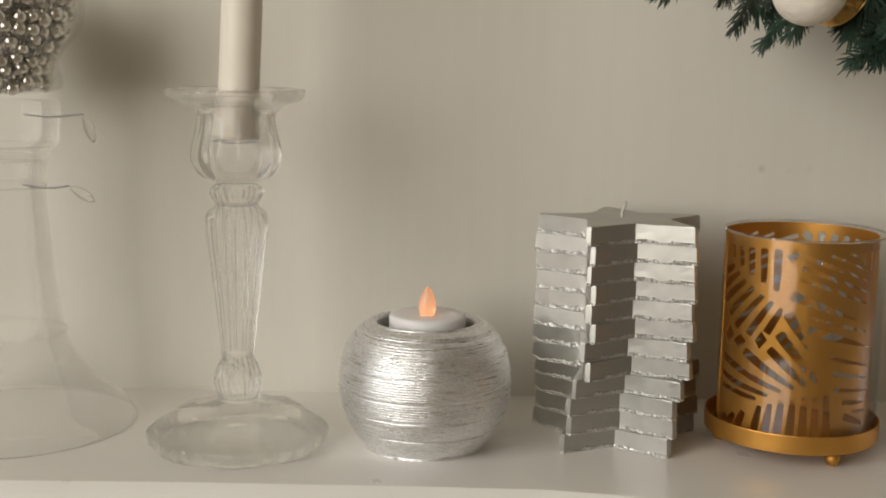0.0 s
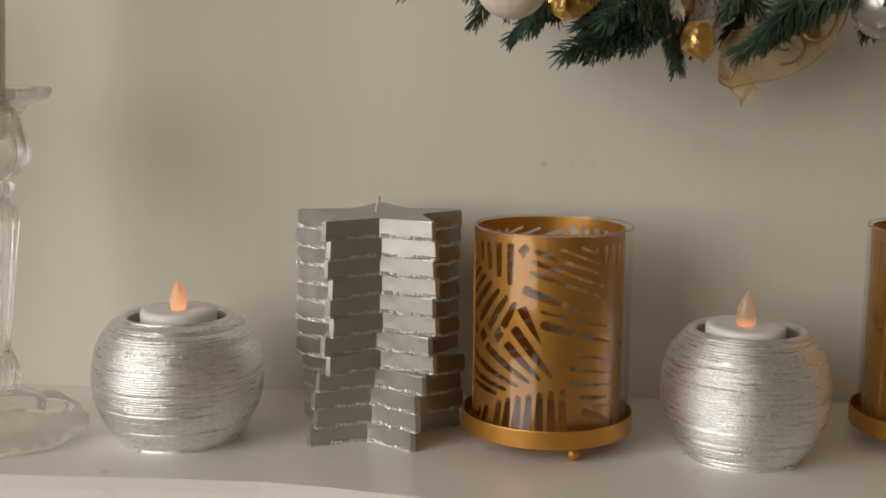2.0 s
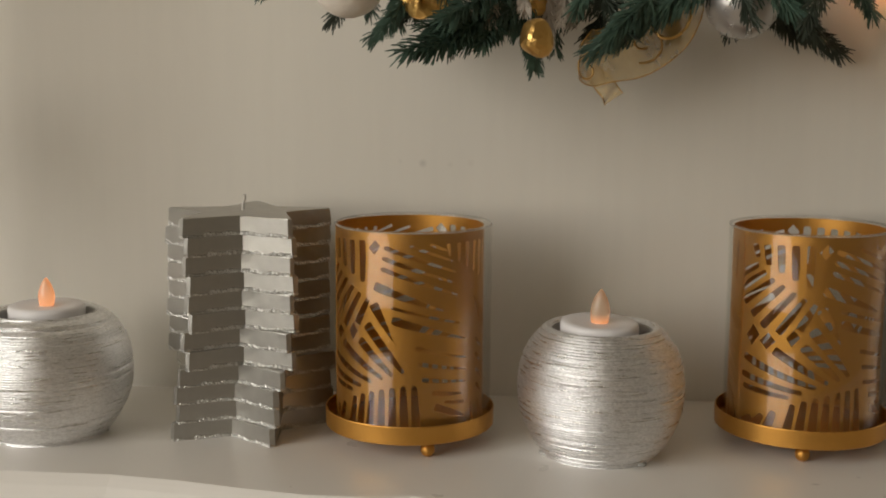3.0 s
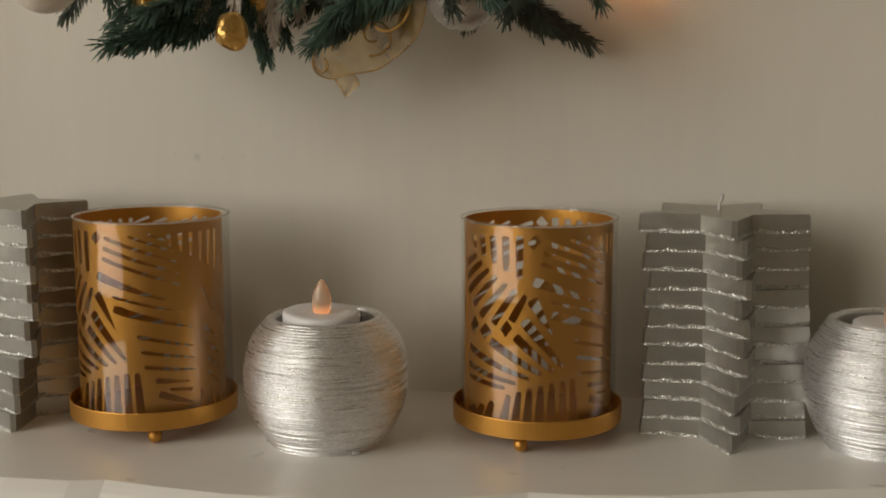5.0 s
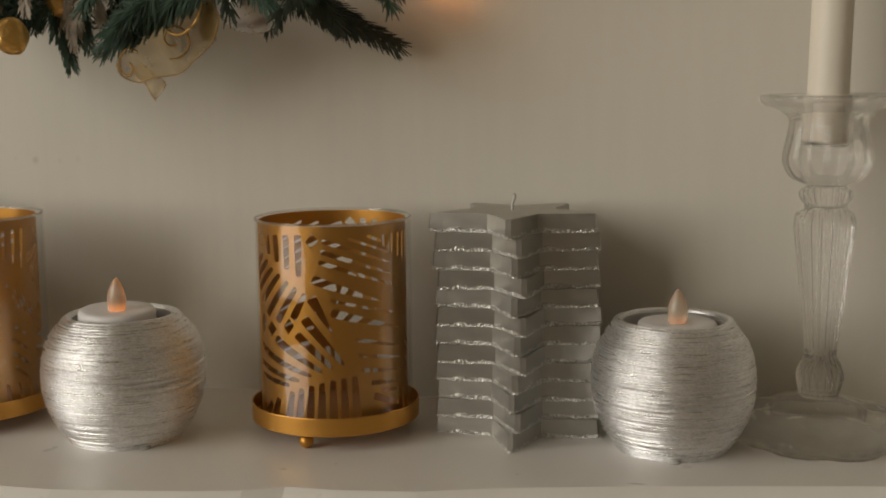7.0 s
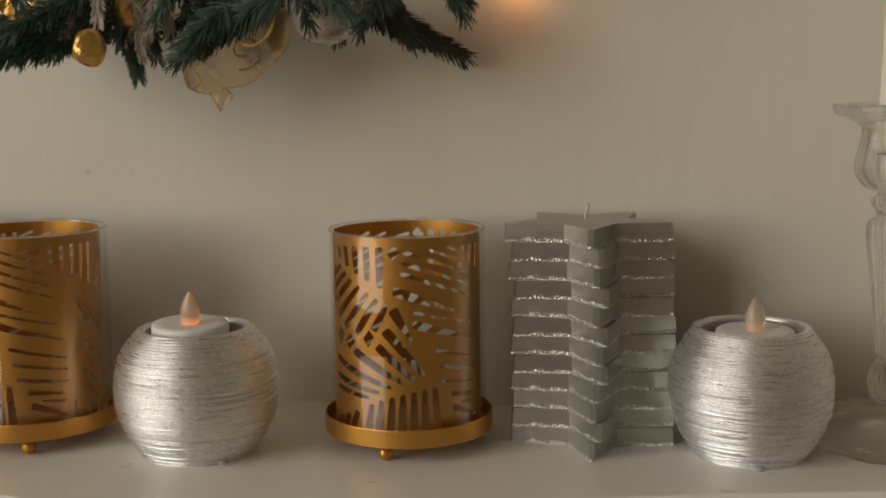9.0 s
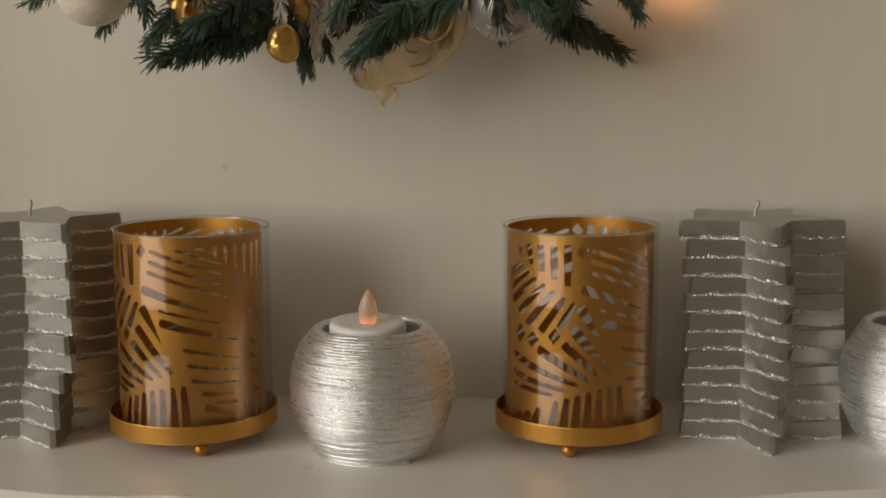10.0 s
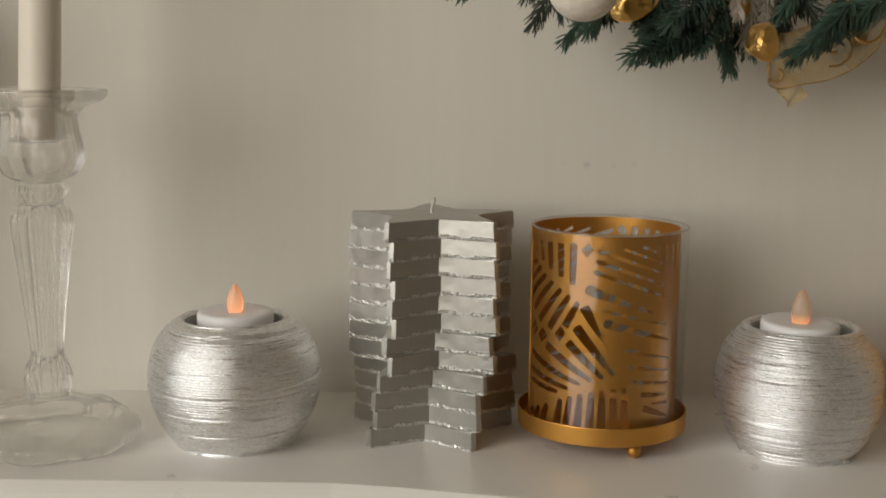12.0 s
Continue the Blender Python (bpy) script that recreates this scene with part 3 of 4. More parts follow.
def star_candle(x, y, R, H, turns, shifts, seed, label):
    c = thing("star_candle", x, y, 0, label, "candle", "star candles")
    n = len(turns)
    h = H / n
    for i in range(n):
        o = part("layer", star_layer(R * (1 + 0.008 * math.sin(7.3 * i + seed)), h * 0.999, seed * 50 + i), M_STAR, c)
        o.location = (shifts[i] * 0.001, 0, H - (i + 1) * h)
        o.rotation_euler = (0, 0, radians(turns[i]))
    wick = [Vector((-0.001, 0, H - 0.002)), Vector((-0.001, 0, H + 0.003)), Vector((0.0003, -0.0005, H + 0.006)), Vector((0.0002, -0.0012, H + 0.0082))]
    tube("wick", wick, 0.0008, M_WICK, c)
    return c


INNER = 0.49
star_candle(0.0972, 0.0100, 0.0443, 0.1134, [43, 46.2, 44.5, 47.5, 44.2, 47.7, 42.5, 46.2, 36, 33.5, 33, 31.5],
            [0.6, 0.5, 0.2, 0.3, 0.4, 0.5, -0.6, 0.0, 1.0, -0.3, 0.4, -1.2], 1,
            "silver star-shaped candle of stacked layers, twisting towards its foot")
star_candle(0.4712, 0.0365, 0.0427, 0.1126, [5, 11, 8.5, 14, 7, 13, 8.5, 12, 7, 4, 8.5, 3],
            [0.0, 0.6, 0.4, 0.9, 1.4, 1.2, 1.7, 1.8, 1.6, 2.2, 1.8, 2.4], 2,
            "silver star-shaped candle of stacked layers, one point facing the room")


# ---- pressed-glass candlesticks with tapers ----
def candlestick():
    c = thing("candlestick", 0, 0, 0, "fluted clear pressed-glass candlestick with a scalloped drip dish", "candlestick", "glass candlesticks")
    prof = [(0.0, 0.0012), (0.035, 0.0), (0.0410, 0.0012), (0.0425, 0.005), (0.0412, 0.0085), (0.034, 0.0125), (0.0235, 0.0165), (0.0205, 0.0195), (0.0125, 0.0215), (0.0098, 0.0235), (0.0112, 0.0300), (0.0112, 0.0345), (0.0088, 0.0420), (0.0078, 0.0460), (0.0082, 0.0520), (0.0104, 0.0720), (0.0130, 0.0960), (0.0144, 0.1080), (0.0138, 0.1150), (0.0104, 0.1200), (0.0122, 0.1235), (0.0124, 0.1270), (0.0100, 0.1300), (0.0165, 0.1335), (0.0203, 0.1400), (0.0206, 0.1460), (0.0186, 0.1560), (0.0182, 0.1630), (0.0230, 0.1670), (0.0300, 0.1695), (0.0325, 0.1725), (0.0318, 0.1752), (0.0270, 0.1735), (0.0170, 0.1722), (0.0118, 0.1715), (0.0108, 0.1660), (0.0106, 0.1500), (0.0, 0.1490)]
    fine = smooth_profile(prof, 4)

    def flute(i, a, r, z):
        if i > 33 * 4 - 2:
            return r
        if 0.0455 < z < 0.1175:
            return r * (0.96 + 0.085 * abs(math.cos(11 * a)))
        if 0.12 < z < 0.1295 or 0.024 < z < 0.042:
            return r * (0.97 + 0.075 * abs(math.cos(11 * a)))
        if 0.131 < z < 0.166:
            return r * (0.95 + 0.10 * abs(math.cos(5 * a)))
        if z > 0.166:
            return r * (1 + 0.02 * math.cos(12 * a))
        k = min(1.0, max(0.0, (r - 0.012) / 0.03))
        return r * (0.975 + k * (0.10 * abs(math.cos(4 * a)) ** 0.7 - 0.03 + 0.016 * abs(math.cos(16 * a))))

    cuts = (("foot", -1.0, 0.0226, 0), ("stem", 0.0226, 0.1302, 0), ("socket", 0.1302, 9.0, 1))
    start = 0
    for name, z0, z1, last in cuts:
        stop = len(fine) if last else next(i for i, (r, z) in enumerate(fine) if z > z1 and i > start + 3)
        seg = fine[start:stop]
        base = start

        def local_flute(i, a, r, z, base=base):
            return flute(i + base, a, r, z)
        v, f = lathe(seg, 264, local_flute)
        if name == "foot":
            # eight raised petals round the dome
            v = [(x, y, z + 0.0030 * math.exp(-((math.hypot(x, y) - 0.032) / 0.008) ** 2) * abs(math.cos(4 * math.atan2(y, x))) * (z > 0.004)) for x, y, z in v]
        mesh_object(name, v, f, M_CRYSTAL, c)
        start = stop
    return c


def taper(x, y, z, lean):
    t = thing("taper_candle", x, y, z, "plain ivory taper candle standing in a glass candlestick", "candle", "taper candles")
    t.matrix_world = pose(x, y, z, 0, lean, 0)
    v, f = lathe([(0.0, 0.0), (0.0096, 0.0), (0.0098, 0.002), (0.0096, 0.12), (0.0088, 0.20), (0.0070, 0.222), (0.002, 0.23), (0.0, 0.2305)], 40)
    mesh_object("shaft", v, f, M_WAX, t)
    bm = bmesh.new()
    bmesh.ops.create_cone(bm, cap_ends=True, segments=8, radius1=0.0009, radius2=0.0007, depth=0.012, matrix=Matrix.Translation((0, 0, 0.234)))
    part("wick", bm, M_WICK, t)


cs = candlestick()
cs.matrix_world = pose(-0.0935, -0.020, 0, 0, 0, 10)
cs2 = copy_thing(cs, pose(0.6215, 0.0455, 0, 0, 0, 25))
cs2.scale = (0.965, 0.965, 0.965)
taper(-0.0930, -0.020, 0.1505, 2.6)
taper(0.6205, 0.0455, 0.1452, 1.2)


# ---- glass vase with silver beads ----
def bead_vase(x, y):
    v = thing("glass_vase", x, y, 0, "clear bell-footed glass vase holding silver beads in its bowl", "vase")
    outer = [(0.0625, 0.0), (0.0632, 0.0015), (0.058, 0.008), (0.046, 0.018), (0.036, 0.030), (0.0285, 0.046), (0.0245, 0.070), (0.0215, 0.100), (0.0200, 0.124), (0.0215, 0.136), (0.0270, 0.1450), (0.0280, 0.1560), (0.0285, 0.1660), (0.0290, 0.1720), (0.0300, 0.1780), (0.0280, 0.1850), (0.0310, 0.1910), (0.0400, 0.2020), (0.0415, 0.2100), (0.0415, 0.2250), (0.0370, 0.2450), (0.0340, 0.2550)]
    inner = [(r - 0.0016, z) for r, z in reversed(outer) if z > 0.170] + [(0.0, 0.1700)]
    low = [(0.0, 0.140), (0.018, 0.138), (0.0184, 0.124), (0.0199, 0.100), (0.0228, 0.070), (0.0268, 0.046), (0.0343, 0.030), (0.0445, 0.0175), (0.0565, 0.0068), (0.0612, 0.0)]
    foot = smooth_profile(low, 4) + smooth_profile([q for q in outer if q[1] < 0.17], 4) + [(0.0, 0.1665)]
    vv, ff = lathe(foot, 72)
    mesh_object("foot", vv, [f for f in ff if len(f) == 4], M_VASE, v)
    bowl = smooth_profile([(0.0, 0.1700), (0.020, 0.1702)] + [q for q in outer if q[1] > 0.171], 4) + smooth_profile(inner, 4)
    vv, ff = lathe(bowl, 72)
    mesh_object("bowl", vv, [f for f in ff if len(f) == 4], M_GLASS, v)
    for z, r in ((0.0485, 0.0284), (0.1440, 0.0268), (0.1235, 0.0204)):
        tv, tf = [], []
        for i in range(48):
            for j in range(6):
                p, q = 2 * math.pi * i / 48, 2 * math.pi * j / 6
                rr = r + 0.0005 * math.cos(q)
                tv.append((rr * math.cos(p), rr * math.sin(p), z + 0.0005 * math.sin(q)))
                i2, j2 = (i + 1) % 48, (j + 1) % 6
                tf.append((i * 6 + j, i2 * 6 + j, i2 * 6 + j2, i * 6 + j2))
        mesh_object("glass_thread", tv, tf, M_CRYSTAL, v)
    for k, (z, a, l) in enumerate(((0.1585, -5, 0.043), (0.1235, -20, 0.040))):
        cu = bpy.data.curves.new("wire_arm", "CURVE")
        cu.dimensions, cu.bevel_depth = "3D", 0.0005
        sp = cu.splines.new("POLY")
        sp.points.add(3)
        d = Vector((math.cos(radians(a)), math.sin(radians(a)), 0))
        for i, (q, dz) in enumerate(((0.012, 0.001), (0.022, 0.0), (0.032, 0.0005), (l, 0.002))):
            sp.points[i].co = (d.x * q, d.y * q, z + dz, 1)
        cu.materials.append(M_CUP)
        o = new("wire_arm", cu)
        o.parent = v
        pv, pf = lathe(smooth_profile([(0, -0.015), (0.0018, -0.013), (0.0026, -0.008), (0.0016, -0.003), (0.0, 0.0)], 3), 8)
        dr = mesh_object("crystal_drop", pv, pf, M_CRYSTAL, v, smooth=False)
        dr.matrix_local = pose(d.x * l, d.y * l, z + 0.002, 0, -20 - 40 * k, 0)
    return v


VX, VY = -0.2165, 0.004
bead_vase(VX, VY)
rnd = random.Random(5)
bv, bf = [], []
placed = []
for z in np.arange(0.1745, 0.226, 0.0066):
    rmax = float(np.interp(z, [0.171, 0.178, 0.185, 0.192, 0.203, 0.225, 0.245], [0.0265, 0.028, 0.0260, 0.031, 0.0385, 0.0395, 0.0345])) - 0.0040
    ring_r = rmax
    while ring_r > 0.4 * rmax or ring_r > 0.014:
        n = max(3, int(2 * math.pi * ring_r / 0.0074))
        ph = rnd.uniform(0, 6)
        for k in range(n):
            a = ph + 2 * math.pi * (k + rnd.uniform(-0.25, 0.25)) / n
            q = ring_r - rnd.uniform(0, 0.0016)
            placed.append((q * math.cos(a), q * math.sin(a), float(z) + rnd.uniform(-0.0024, 0.0024), rnd.uniform(0.0026, 0.0040)))
        ring_r -= 0.0074
for px, py, pz, pr in placed:
    sv, sf = lathe([(max(1e-5, pr * math.cos(b)), pr * math.sin(b)) for b in np.linspace(-1.57, 1.57, 11)], 16)
    o = len(bv)
    bv += [(a + px, b + py, c + pz) for a, b, c in sv]
    bf += [tuple(i + o for i in f) for f in sf]
beads = mesh_object("silver_beads", bv, bf, M_BEAD)
beads.location = (VX, VY, 0)
tagged(beads, "heap of shiny round silver beads in the glass vase", "beads", kind="stuff")


# ---- fir wreath on the wall ----
wreath = thing("wreath", 0.275, 0.03, 0.36, "green fir wreath with gold and silver baubles, hanging on the wall", "wreath")
WO = Vector((0.275, 0.03, 0.36))


def fir_branch(a, b, needles, length, mat, seed, name="branch", droop=0.0, width=0.00055, fan=1.0, label=""):
    """A twig from a to b with tapered needles set round it, pointing forward."""
    rnd = random.Random(seed)
    a, b = Vector(a) - WO, Vector(b) - WO
    length, width, needles = length * 0.98, width * 0.78, int(needles * 0.62)
    d = (b - a)
    L = d.length
    d.normalize()
    u = d.orthogonal().normalized()
    w = d.cross(u)
    verts, faces = [], []

    def spike(p, q, r, sides=4):
        k = (q - p).normalized()
        s = k.orthogonal().normalized()
        t = k.cross(s)
        o = len(verts)
        m = p.lerp(q, 0.55)
        for base, rr in ((p, r * 0.7), (m, r)):
            for i in range(3):
                c = 2.094 * i
                verts.append(base + (s * math.cos(c) + t * math.sin(c)) * rr)
        verts.append(q)
        for i in range(3):
            j = (i + 1) % 3
            faces.append((o + i, o + j, o + 3 + j, o + 3 + i))
            faces.append((o + 3 + i, o + 3 + j, o + 6))

    def needle(p, m, q, r):
        """A slightly curved flat needle with a blunt point."""
        k = (m - p).normalized()
        s = k.orthogonal().normalized()
        t = k.cross(s)
        o = len(verts)
        for base, rr in ((p, r * 0.6), (m, r), (m.lerp(q, 0.75), r * 0.75)):
            for i in range(3):
                c = 2.094 * i
                verts.append(base + (s * math.cos(c) + t * math.sin(c)) * rr)
        verts.append(q)
        for g in (0, 3):
            for i in range(3):
                j = (i + 1) % 3
                faces.append((o + g + i, o + g + j, o + g + 3 + j, o + g + 3 + i))
        for i in range(3):
            faces.append((o + 6 + i, o + 6 + (i + 1) % 3, o + 9))

    def centre(t):
        return a + d * (L * t) + Vector((0, 0, -droop * t * t))
    for i in range(8):
        spike(centre(i / 8), centre((i + 1.3) / 8), 0.0013 * (1 - 0.06 * i))
    for i in range(needles):
        t = (i + rnd.random()) / needles
        ang = rnd.uniform(0, 2 * math.pi)
        out = (u * math.cos(ang) + w * math.sin(ang))
        lean = rnd.uniform(0.72, 1.08) * (1 - 0.3 * t)
        flat = Vector((out.x, out.y * 0.55, out.z))
        k = (d * (1.05 - lean * 0.45) + flat * lean * fan + Vector((0, 0, -0.22))).normalized()
        p = centre(t)
        l = length * rnd.uniform(0.78, 1.10) * (1 - 0.30 * t)
        bend = p + k * l * 0.55
        tip = bend + (k + d * 0.25 + Vector((0, 0, -0.15))).normalized() * l * 0.45
        needle(p, bend, tip, width * rnd.uniform(0.8, 1.1))
    return mesh_object(name, verts, faces, mat, wreath, label, smooth=False)


BRANCHES = [
    ((0.184, 0.020, 0.228), (0.162, 0.014, 0.2060), 170, 0.0115, M_NEEDLE, 0.0),
    ((0.236, -0.012, 0.220), (0.1885, -0.050, 0.2010), 520, 0.0150, M_NEEDLE, 0.002),
    ((0.238, -0.004, 0.224), (0.196, -0.036, 0.2110), 420, 0.0150, M_NEEDLE, 0.001),
    ((0.244, 0.002, 0.222), (0.214, -0.030, 0.2040), 380, 0.0145, M_NEEDLE, 0.001),
    ((0.214, -0.020, 0.226), (0.206, -0.034, 0.2010), 200, 0.0120, M_NEEDLE, 0.0),
    ((0.236, 0.012, 0.234), (0.2440, 0.014, 0.1925), 460, 0.0125, M_NEEDLE, 0.0),
    ((0.250, 0.016, 0.230), (0.2470, 0.016, 0.2000), 260, 0.0115, M_NEEDLE_DARK, 0.0),
    ((0.326, 0.004, 0.234), (0.272, -0.002, 0.2020), 620, 0.0150, M_NEEDLE, 0.002),
    ((0.316, 0.012, 0.228), (0.284, 0.002, 0.2060), 380, 0.0140, M_NEEDLE, 0.001),
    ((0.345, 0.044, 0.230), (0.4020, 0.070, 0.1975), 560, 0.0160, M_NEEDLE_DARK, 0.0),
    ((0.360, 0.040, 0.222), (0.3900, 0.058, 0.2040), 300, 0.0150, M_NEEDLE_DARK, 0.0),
    ((0.335, -0.010, 0.250), (0.364, -0.014, 0.2170), 340, 0.0135, M_NEEDLE, 0.0),
    ((0.345, -0.004, 0.252), (0.378, 0.004, 0.2260), 320, 0.0140, M_NEEDLE, 0.0),
    ((0.232, -0.014, 0.232), (0.206, -0.044, 0.2140), 360, 0.0150, M_NEEDLE, 0.0),
    ((0.228, -0.008, 0.218), (0.2215, -0.030, 0.2030), 240, 0.0130, M_NEEDLE, 0.0),
    ((0.222, -0.020, 0.214), (0.1990, -0.046, 0.2020), 300, 0.0140, M_NEEDLE, 0.003),
    ((0.300, -0.002, 0.226), (0.2790, -0.012, 0.2065), 300, 0.0140, M_NEEDLE, 0.0),
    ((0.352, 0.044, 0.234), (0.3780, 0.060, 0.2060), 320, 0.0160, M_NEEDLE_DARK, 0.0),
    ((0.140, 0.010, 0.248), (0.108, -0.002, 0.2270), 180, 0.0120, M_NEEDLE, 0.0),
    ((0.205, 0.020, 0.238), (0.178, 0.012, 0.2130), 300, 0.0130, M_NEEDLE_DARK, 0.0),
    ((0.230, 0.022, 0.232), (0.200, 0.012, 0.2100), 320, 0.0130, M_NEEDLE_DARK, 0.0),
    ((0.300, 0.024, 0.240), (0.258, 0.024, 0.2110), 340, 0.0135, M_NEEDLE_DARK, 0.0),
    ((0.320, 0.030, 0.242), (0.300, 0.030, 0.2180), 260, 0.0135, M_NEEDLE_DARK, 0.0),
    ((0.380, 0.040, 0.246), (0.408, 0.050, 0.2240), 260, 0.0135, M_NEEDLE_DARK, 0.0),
]
for k, (a, b, n, l, m, dr) in enumerate(BRANCHES):
    low = 0.005 if m == M_NEEDLE else 0.001
    fir_branch((a[0], a[1], a[2] - low), (b[0], b[1], b[2] - low), n, l, m, k + 1, droop=dr)
fir_branch((0.226, -0.010, 0.236), (0.224, -0.024, 0.2080), 240, 0.0100, M_FROST, 41, name="frosted_sprig", label="frosted beige sprig")
fir_branch((0.250, -0.004, 0.234), (0.2515, 0.004, 0.1960), 170, 0.0085, M_FROST, 42, name="frosted_sprig", label="frosted beige sprig")
fir_branch((0.216, -0.016, 0.236), (0.214, -0.030, 0.2150), 170, 0.0095, M_FROST, 44, name="frosted_sprig", label="frosted beige sprig")
fir_branch((0.260, 0.004, 0.236), (0.2560, 0.000, 0.2080), 170, 0.0095, M_FROST, 45, name="frosted_sprig", label="frosted beige sprig")
fir_branch((0.238, -0.014, 0.236), (0.240, -0.020, 0.2140), 170, 0.0095, M_FROST, 43, name="frosted_sprig", label="frosted beige sprig")
for k, (x0, z0, x1, y1, z1, m, l) in enumerate((
        (0.246, 0.236, 0.2420, 0.012, 0.2060, M_FROST, 0.0100), (0.256, 0.238, 0.2500, 0.010, 0.2030, M_FROST, 0.0100), (0.262, 0.238, 0.2620, 0.014, 0.2100, M_FROST, 0.0095),
        (0.232, 0.238, 0.2330, 0.004, 0.2080, M_FROST, 0.0090), (0.250, 0.234, 0.2540, 0.016, 0.1960, M_NEEDLE, 0.0120), (0.256, 0.240, 0.2460, 0.018, 0.2020, M_NEEDLE, 0.0125), (0.240, 0.240, 0.2360, 0.014, 0.2040, M_NEEDLE, 0.0130))):
    fir_branch((x0, 0.008, z0), (x1, y1, z1), 230, l, m, 60 + k, name="frosted_sprig" if m == M_FROST else "branch", label="frosted beige sprig" if m == M_FROST else "")
rnd = random.Random(77)
for k in range(34):
    x = 0.148 + 0.0074 * k
    z = 0.233 + 0.009 * math.sin(1.9 * k) + 0.10 * abs(x - 0.275) ** 1.5
    y = 0.026 + 0.024 * math.sin(2.7 * k)
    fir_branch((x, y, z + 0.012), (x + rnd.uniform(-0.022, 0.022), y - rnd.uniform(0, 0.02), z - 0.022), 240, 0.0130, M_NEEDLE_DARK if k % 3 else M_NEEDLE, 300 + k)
# the rest of the ring, above the view, thickened forward to shade the wall
rnd = random.Random(21)
for k in range(90):
    a = radians(-60 + 300 * k / 89)
    p = WO + Vector((0.125 * math.cos(a), -0.03 + 0.03 * math.sin(2.3 * k), 0.125 * math.sin(a)))
    if p.z < 0.262:
        continue
    tdir = Vector((-math.sin(a), 0, math.cos(a)))
    out = Vector((math.cos(a), 0, math.sin(a)))
    q = p + (tdir * 0.055 + out * rnd.uniform(-0.03, 0.035) + Vector((0, rnd.uniform(-0.03, 0.02), 0)))
    fir_branch(p, q, 170, 0.015, rnd.choice((M_NEEDLE, M_NEEDLE, M_NEEDLE_DARK)), 100 + k)


def ball_part(name, c, r, mat, label, squash=1.0, facets=0):
    if facets:
        bm = bmesh.new()
        bmesh.ops.create_icosphere(bm, subdivisions=facets, radius=r)
        for v in bm.verts:
            v.co *= 1 + 0.40 * noise.noise(v.co * 95)
            v.co.z *= squash
        o = part(name, bm, mat, wreath, label)
    else:
        v, f = lathe([(max(1e-5, r * math.cos(b)), r * squash * math.sin(b)) for b in np.linspace(-1.57, 1.57, 33)], 48)
        o = mesh_object(name, v, f, mat, wreath, label)
    o.location = Vector(c) - WO
    return o


ball_part("bauble", (0.1644, -0.060, 0.2240), 0.0163, M_PEARL, "ivory white textured bauble")
ball_part("bauble", (0.3438, 0.0140, 0.2190), 0.0180, M_SILVERBALL, "silver bauble with glitter stripes")
acorn = ball_part("gold_bauble", (0.2465, -0.0455, 0.2005), 0.0084, M_BRASS, "small crumpled gold foil bauble", 0.95, facets=3)
acorn.rotation_euler = (0.3, 0.7, 0.2)
ball_part("gold_bauble", (0.2436, 0.004, 0.2190), 0.0075, M_BRASS, "small crumpled gold foil bauble", 1.1, facets=2)

# glitter stripes on the silver bauble
gv, gf = [], []
rnd = random.Random(9)
for i in range(420):
    stripe = rnd.randrange(8)
    b = rnd.uniform(-1.45, 0.9)
    a = stripe * math.pi / 4 + 0.25 + rnd.gauss(0, 0.05) / max(0.3, math.cos(b))
    c = Vector((math.cos(a) * math.cos(b), math.sin(a) * math.cos(b), math.sin(b))) * 0.0182
    o = len(gv)
    e = 0.00045
    gv += [c + Vector(q) * e for q in ((1, 0, 0), (-1, 0, 0), (0, 1, 0), (0, -1, 0), (0, 0, 1), (0, 0, -1))]
    gf += [(o + i0, o + i1, o + i2) for i0, i1, i2 in ((0, 2, 4), (2, 1, 4), (1, 3, 4), (3, 0, 4), (2, 0, 5), (1, 2, 5), (3, 1, 5), (0, 3, 5))]
gl = mesh_object("glitter_stripes", gv, gf, M_GLITTERDOT, wreath, smooth=False)
gl.location = Vector((0.3438, 0.0140, 0.2190)) - WO


def sheer_material(name, colour, see):
    m = material(name, colour, 0.5, vary=0.15, coarse=70)
    b = m.node_tree.nodes["Principled BSDF"]
    b.inputs["Alpha"].default_value = see
    return m


M_ORGANZA = sheer_material("sheer_gold_organza", (0.62, 0.43, 0.15), 0.46)
M_CORD = material("gold_cord", (0.55, 0.33, 0.10), 0.4, metal=0.5, vary=0.2, coarse=300)


def ribbon(path, width, mat, name, edge=None, label=""):
    """A band of cloth along a path, with a stitched cord on both edges."""
    pts = smooth_path(path, 10)
    verts, faces = [], []
    for i, p in enumerate(pts):
        t = (pts[min(i + 1, len(pts) - 1)] - pts[max(i - 1, 0)]).normalized()
        s = t.cross(Vector((0.25, 1.0, 0.15))).normalized()
        ww = width * (0.95 + 0.05 * math.sin(i * 0.4)) * min(1.0, 0.30 + 0.70 * math.sqrt(i / 8))
        for k in range(5):
            f = k / 4 - 0.5
            verts.append(p - WO + s * ww * f + Vector((0, 0.002 * math.sin(i * 0.5 + 3 * f), 0)))
    n = len(pts)
    for i in range(n - 1):
        for k in range(4):
            faces.append((i * 5 + k, i * 5 + k + 1, i * 5 + k + 6, i * 5 + k + 5))
    o = mesh_object(name, verts, faces, mat, wreath, label)
    sides = [[verts[i * 5 + k] for i in range(n)] for k in (0, 4)]
    for sd in sides:
        tube("ribbon_edge", sd, 0.00035, M_CORD, o)
    return o


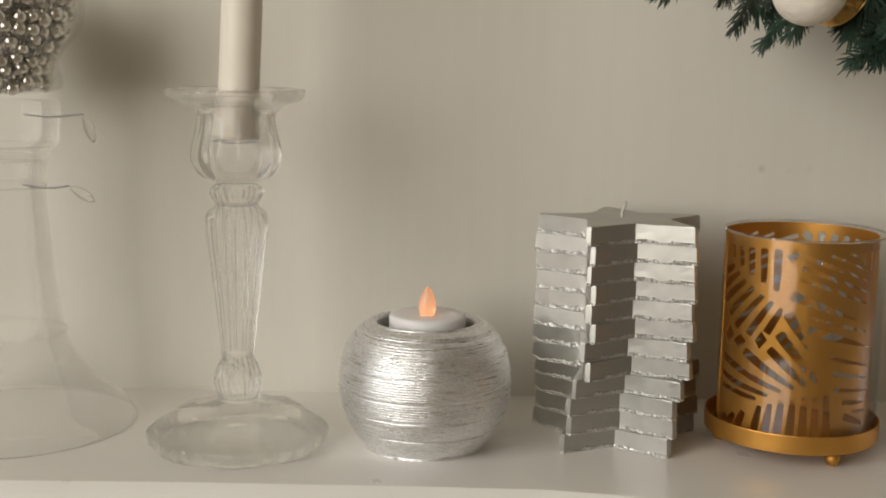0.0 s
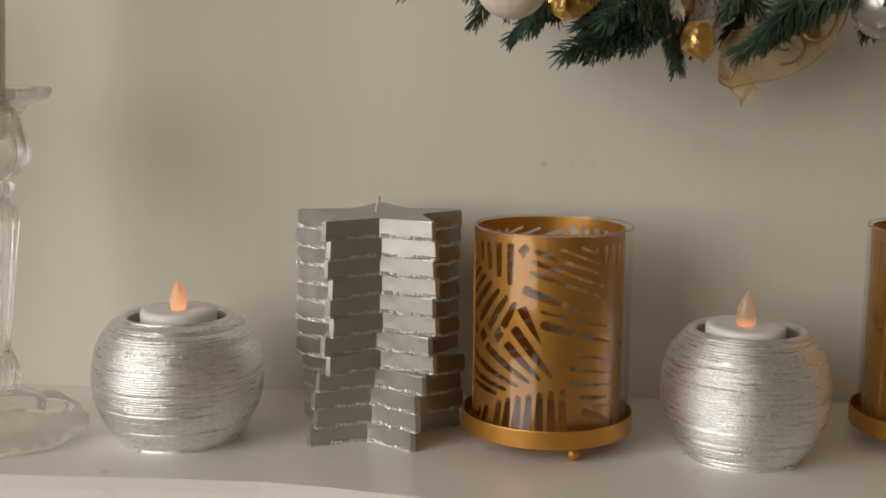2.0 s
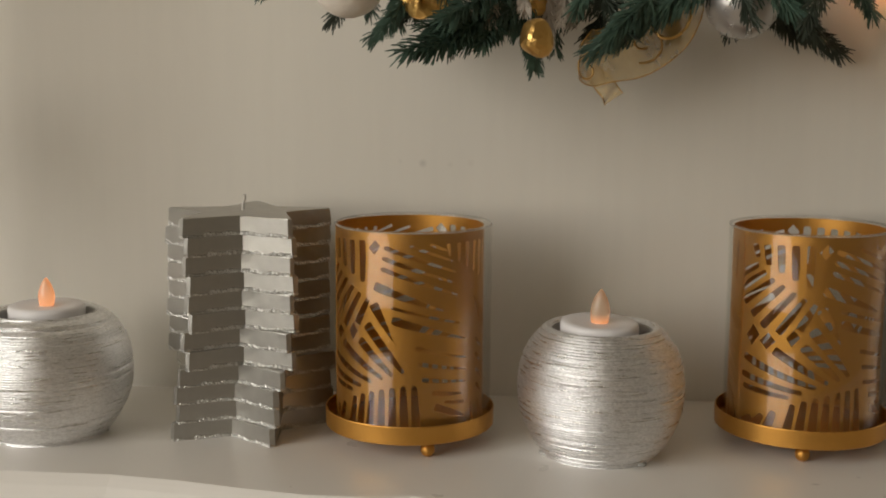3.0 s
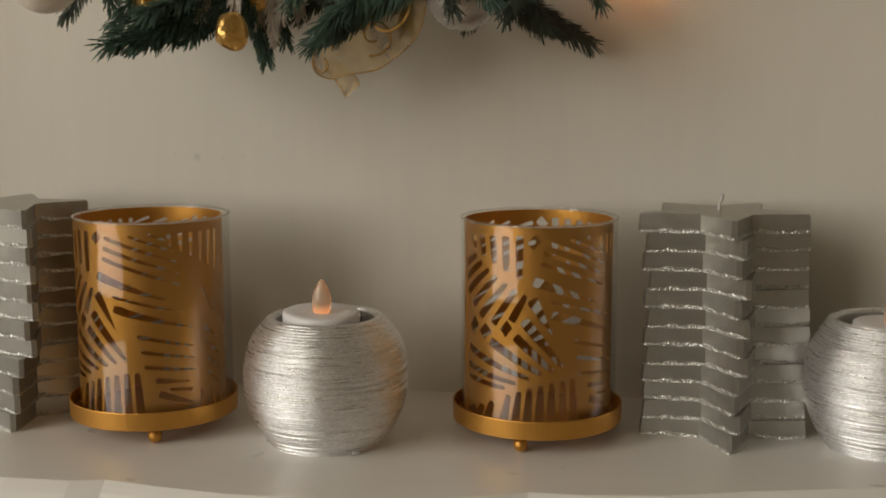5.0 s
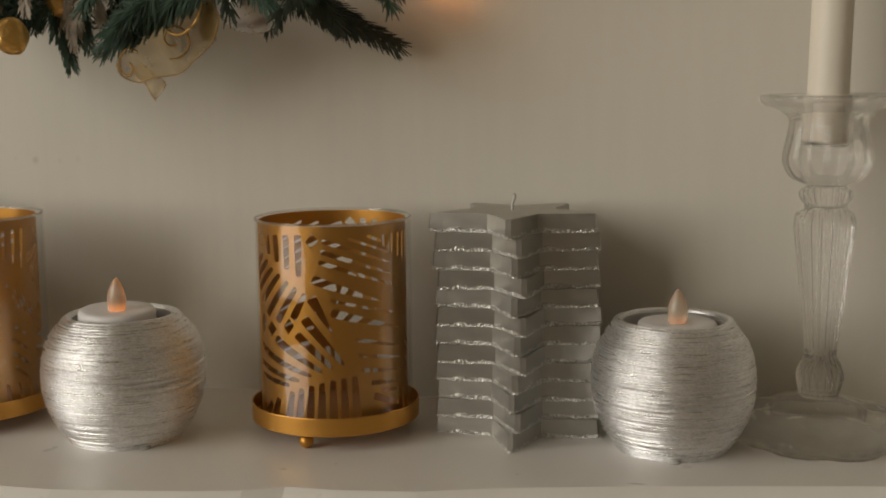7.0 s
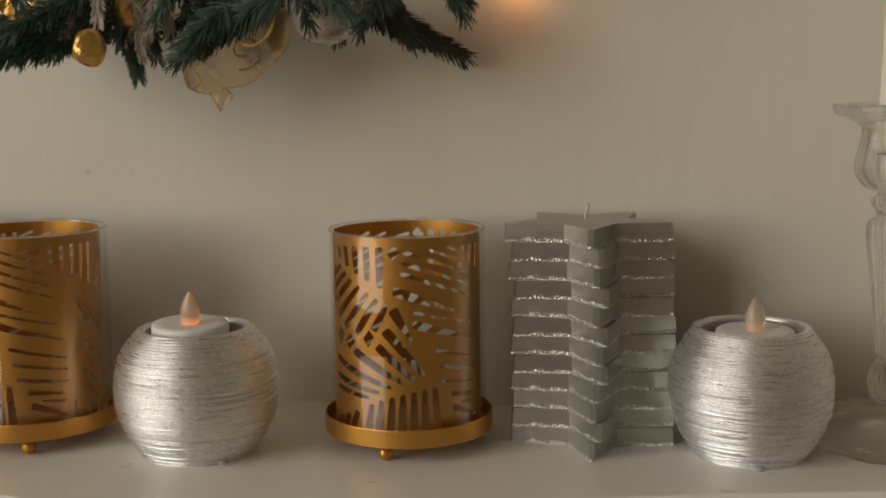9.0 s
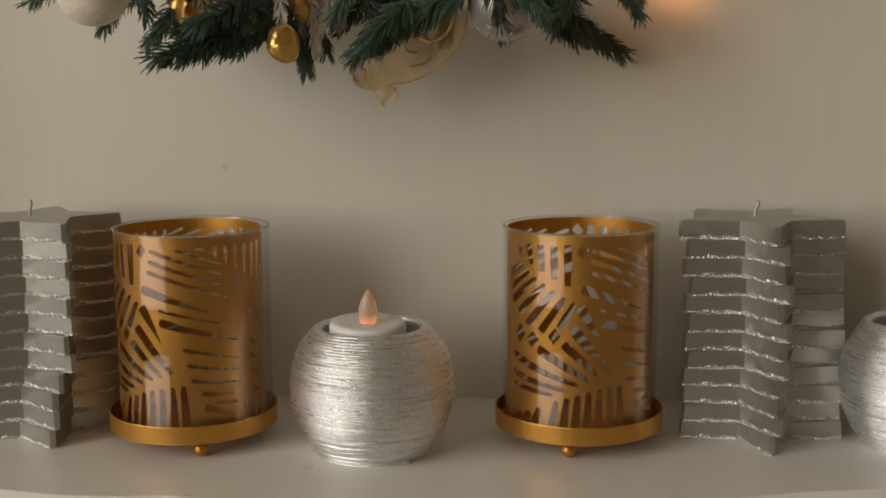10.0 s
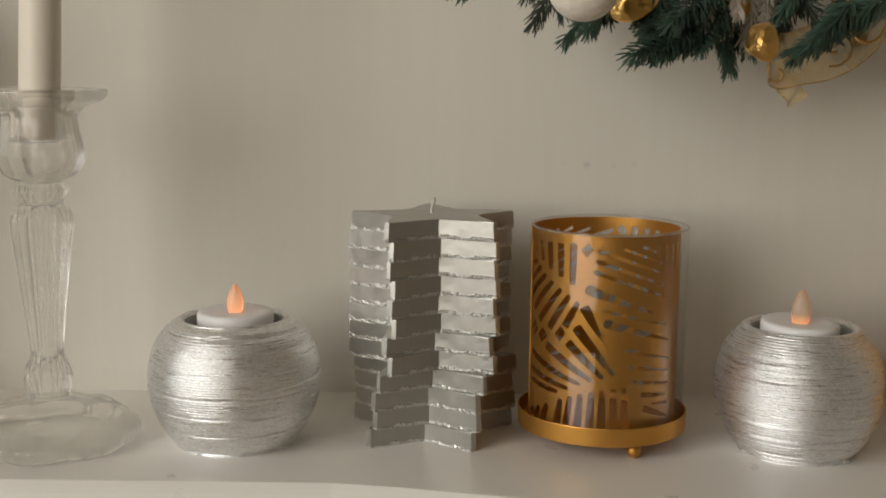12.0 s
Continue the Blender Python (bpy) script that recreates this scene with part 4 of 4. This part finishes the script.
def smooth_path(path, n):
    p = [Vector(q) for q in path]
    p = [p[0]] + p + [p[-1]]
    out = []
    for i in range(1, len(p) - 2):
        for k in range(n):
            t = k / n
            a, b, c, d = p[i - 1], p[i], p[i + 1], p[i + 2]
            out.append(0.5 * (2 * b + (c - a) * t + (2 * a - 5 * b + 4 * c - d) * t * t + (3 * b - a - 3 * c + d) * t ** 3))
    out.append(p[-2])
    return out


ribbon([(0.266, 0.022, 0.191), (0.276, 0.028, 0.192), (0.294, 0.026, 0.197), (0.307, 0.022, 0.205), (0.312, 0.020, 0.222)], 0.030, M_ORGANZA, "ribbon", label="sheer gold organza ribbon")
ribbon([(0.272, 0.030, 0.186), (0.281, 0.034, 0.176), (0.284, 0.032, 0.171)], 0.011, M_ORGANZA, "ribbon_tail", label="sheer gold organza ribbon end")
spiral = [(0.271 + (0.0095 - 0.0012 * a) * math.cos(a) * 0.9, 0.024, 0.186 + (0.0105 - 0.0012 * a) * math.sin(a)) for a in np.linspace(0.8, 7.5, 40)]
tube("ribbon_curl", [Vector(p) - WO for p in spiral], 0.0006, M_CORD, wreath)
spiral = [(0.298 + (0.0085 - 0.0011 * a) * math.cos(a), 0.021, 0.199 + (0.0080 - 0.0011 * a) * math.sin(a)) for a in np.linspace(-1.8, 5.2, 40)]
tube("ribbon_curl", [Vector(p) - WO for p in spiral], 0.0006, M_CORD, wreath)
loop = [(0.300, 0.010, 0.222), (0.300, 0.006, 0.208), (0.305, 0.004, 0.2015), (0.312, 0.004, 0.2020), (0.318, 0.006, 0.209), (0.320, 0.010, 0.224)]
tube("cord_loop", [p - WO for p in smooth_path(loop, 8)], 0.0008, M_BRASS, wreath, "twisted shiny gold cord")
ribbon([(0.180, 0.000, 0.226), (0.189, -0.004, 0.215), (0.200, -0.002, 0.222), (0.204, 0.002, 0.236)], 0.012, M_BRASS, "gold_bow", label="shiny gold ribbon bow")

# small warm fairy lights of the wreath
M_FAIRY = bpy.data.materials.new("fairy_bulb")
M_FAIRY.use_nodes = True
fb = M_FAIRY.node_tree.nodes["Principled BSDF"]
fb.inputs["Emission Color"].default_value, fb.inputs["Emission Strength"].default_value = (1.0, 0.42, 0.14, 1), 26.0
ball_part("fairy_bulb", (0.4330, 0.0720, 0.2330), 0.0034, M_FAIRY, "tiny warm fairy-light bulb", 1.4)
tube("fairy_wire", [p - WO for p in smooth_path([(0.385, 0.055, 0.246), (0.405, 0.068, 0.240), (0.424, 0.074, 0.242), (0.433, 0.073, 0.2375)], 8)], 0.0006, M_CORD, wreath)
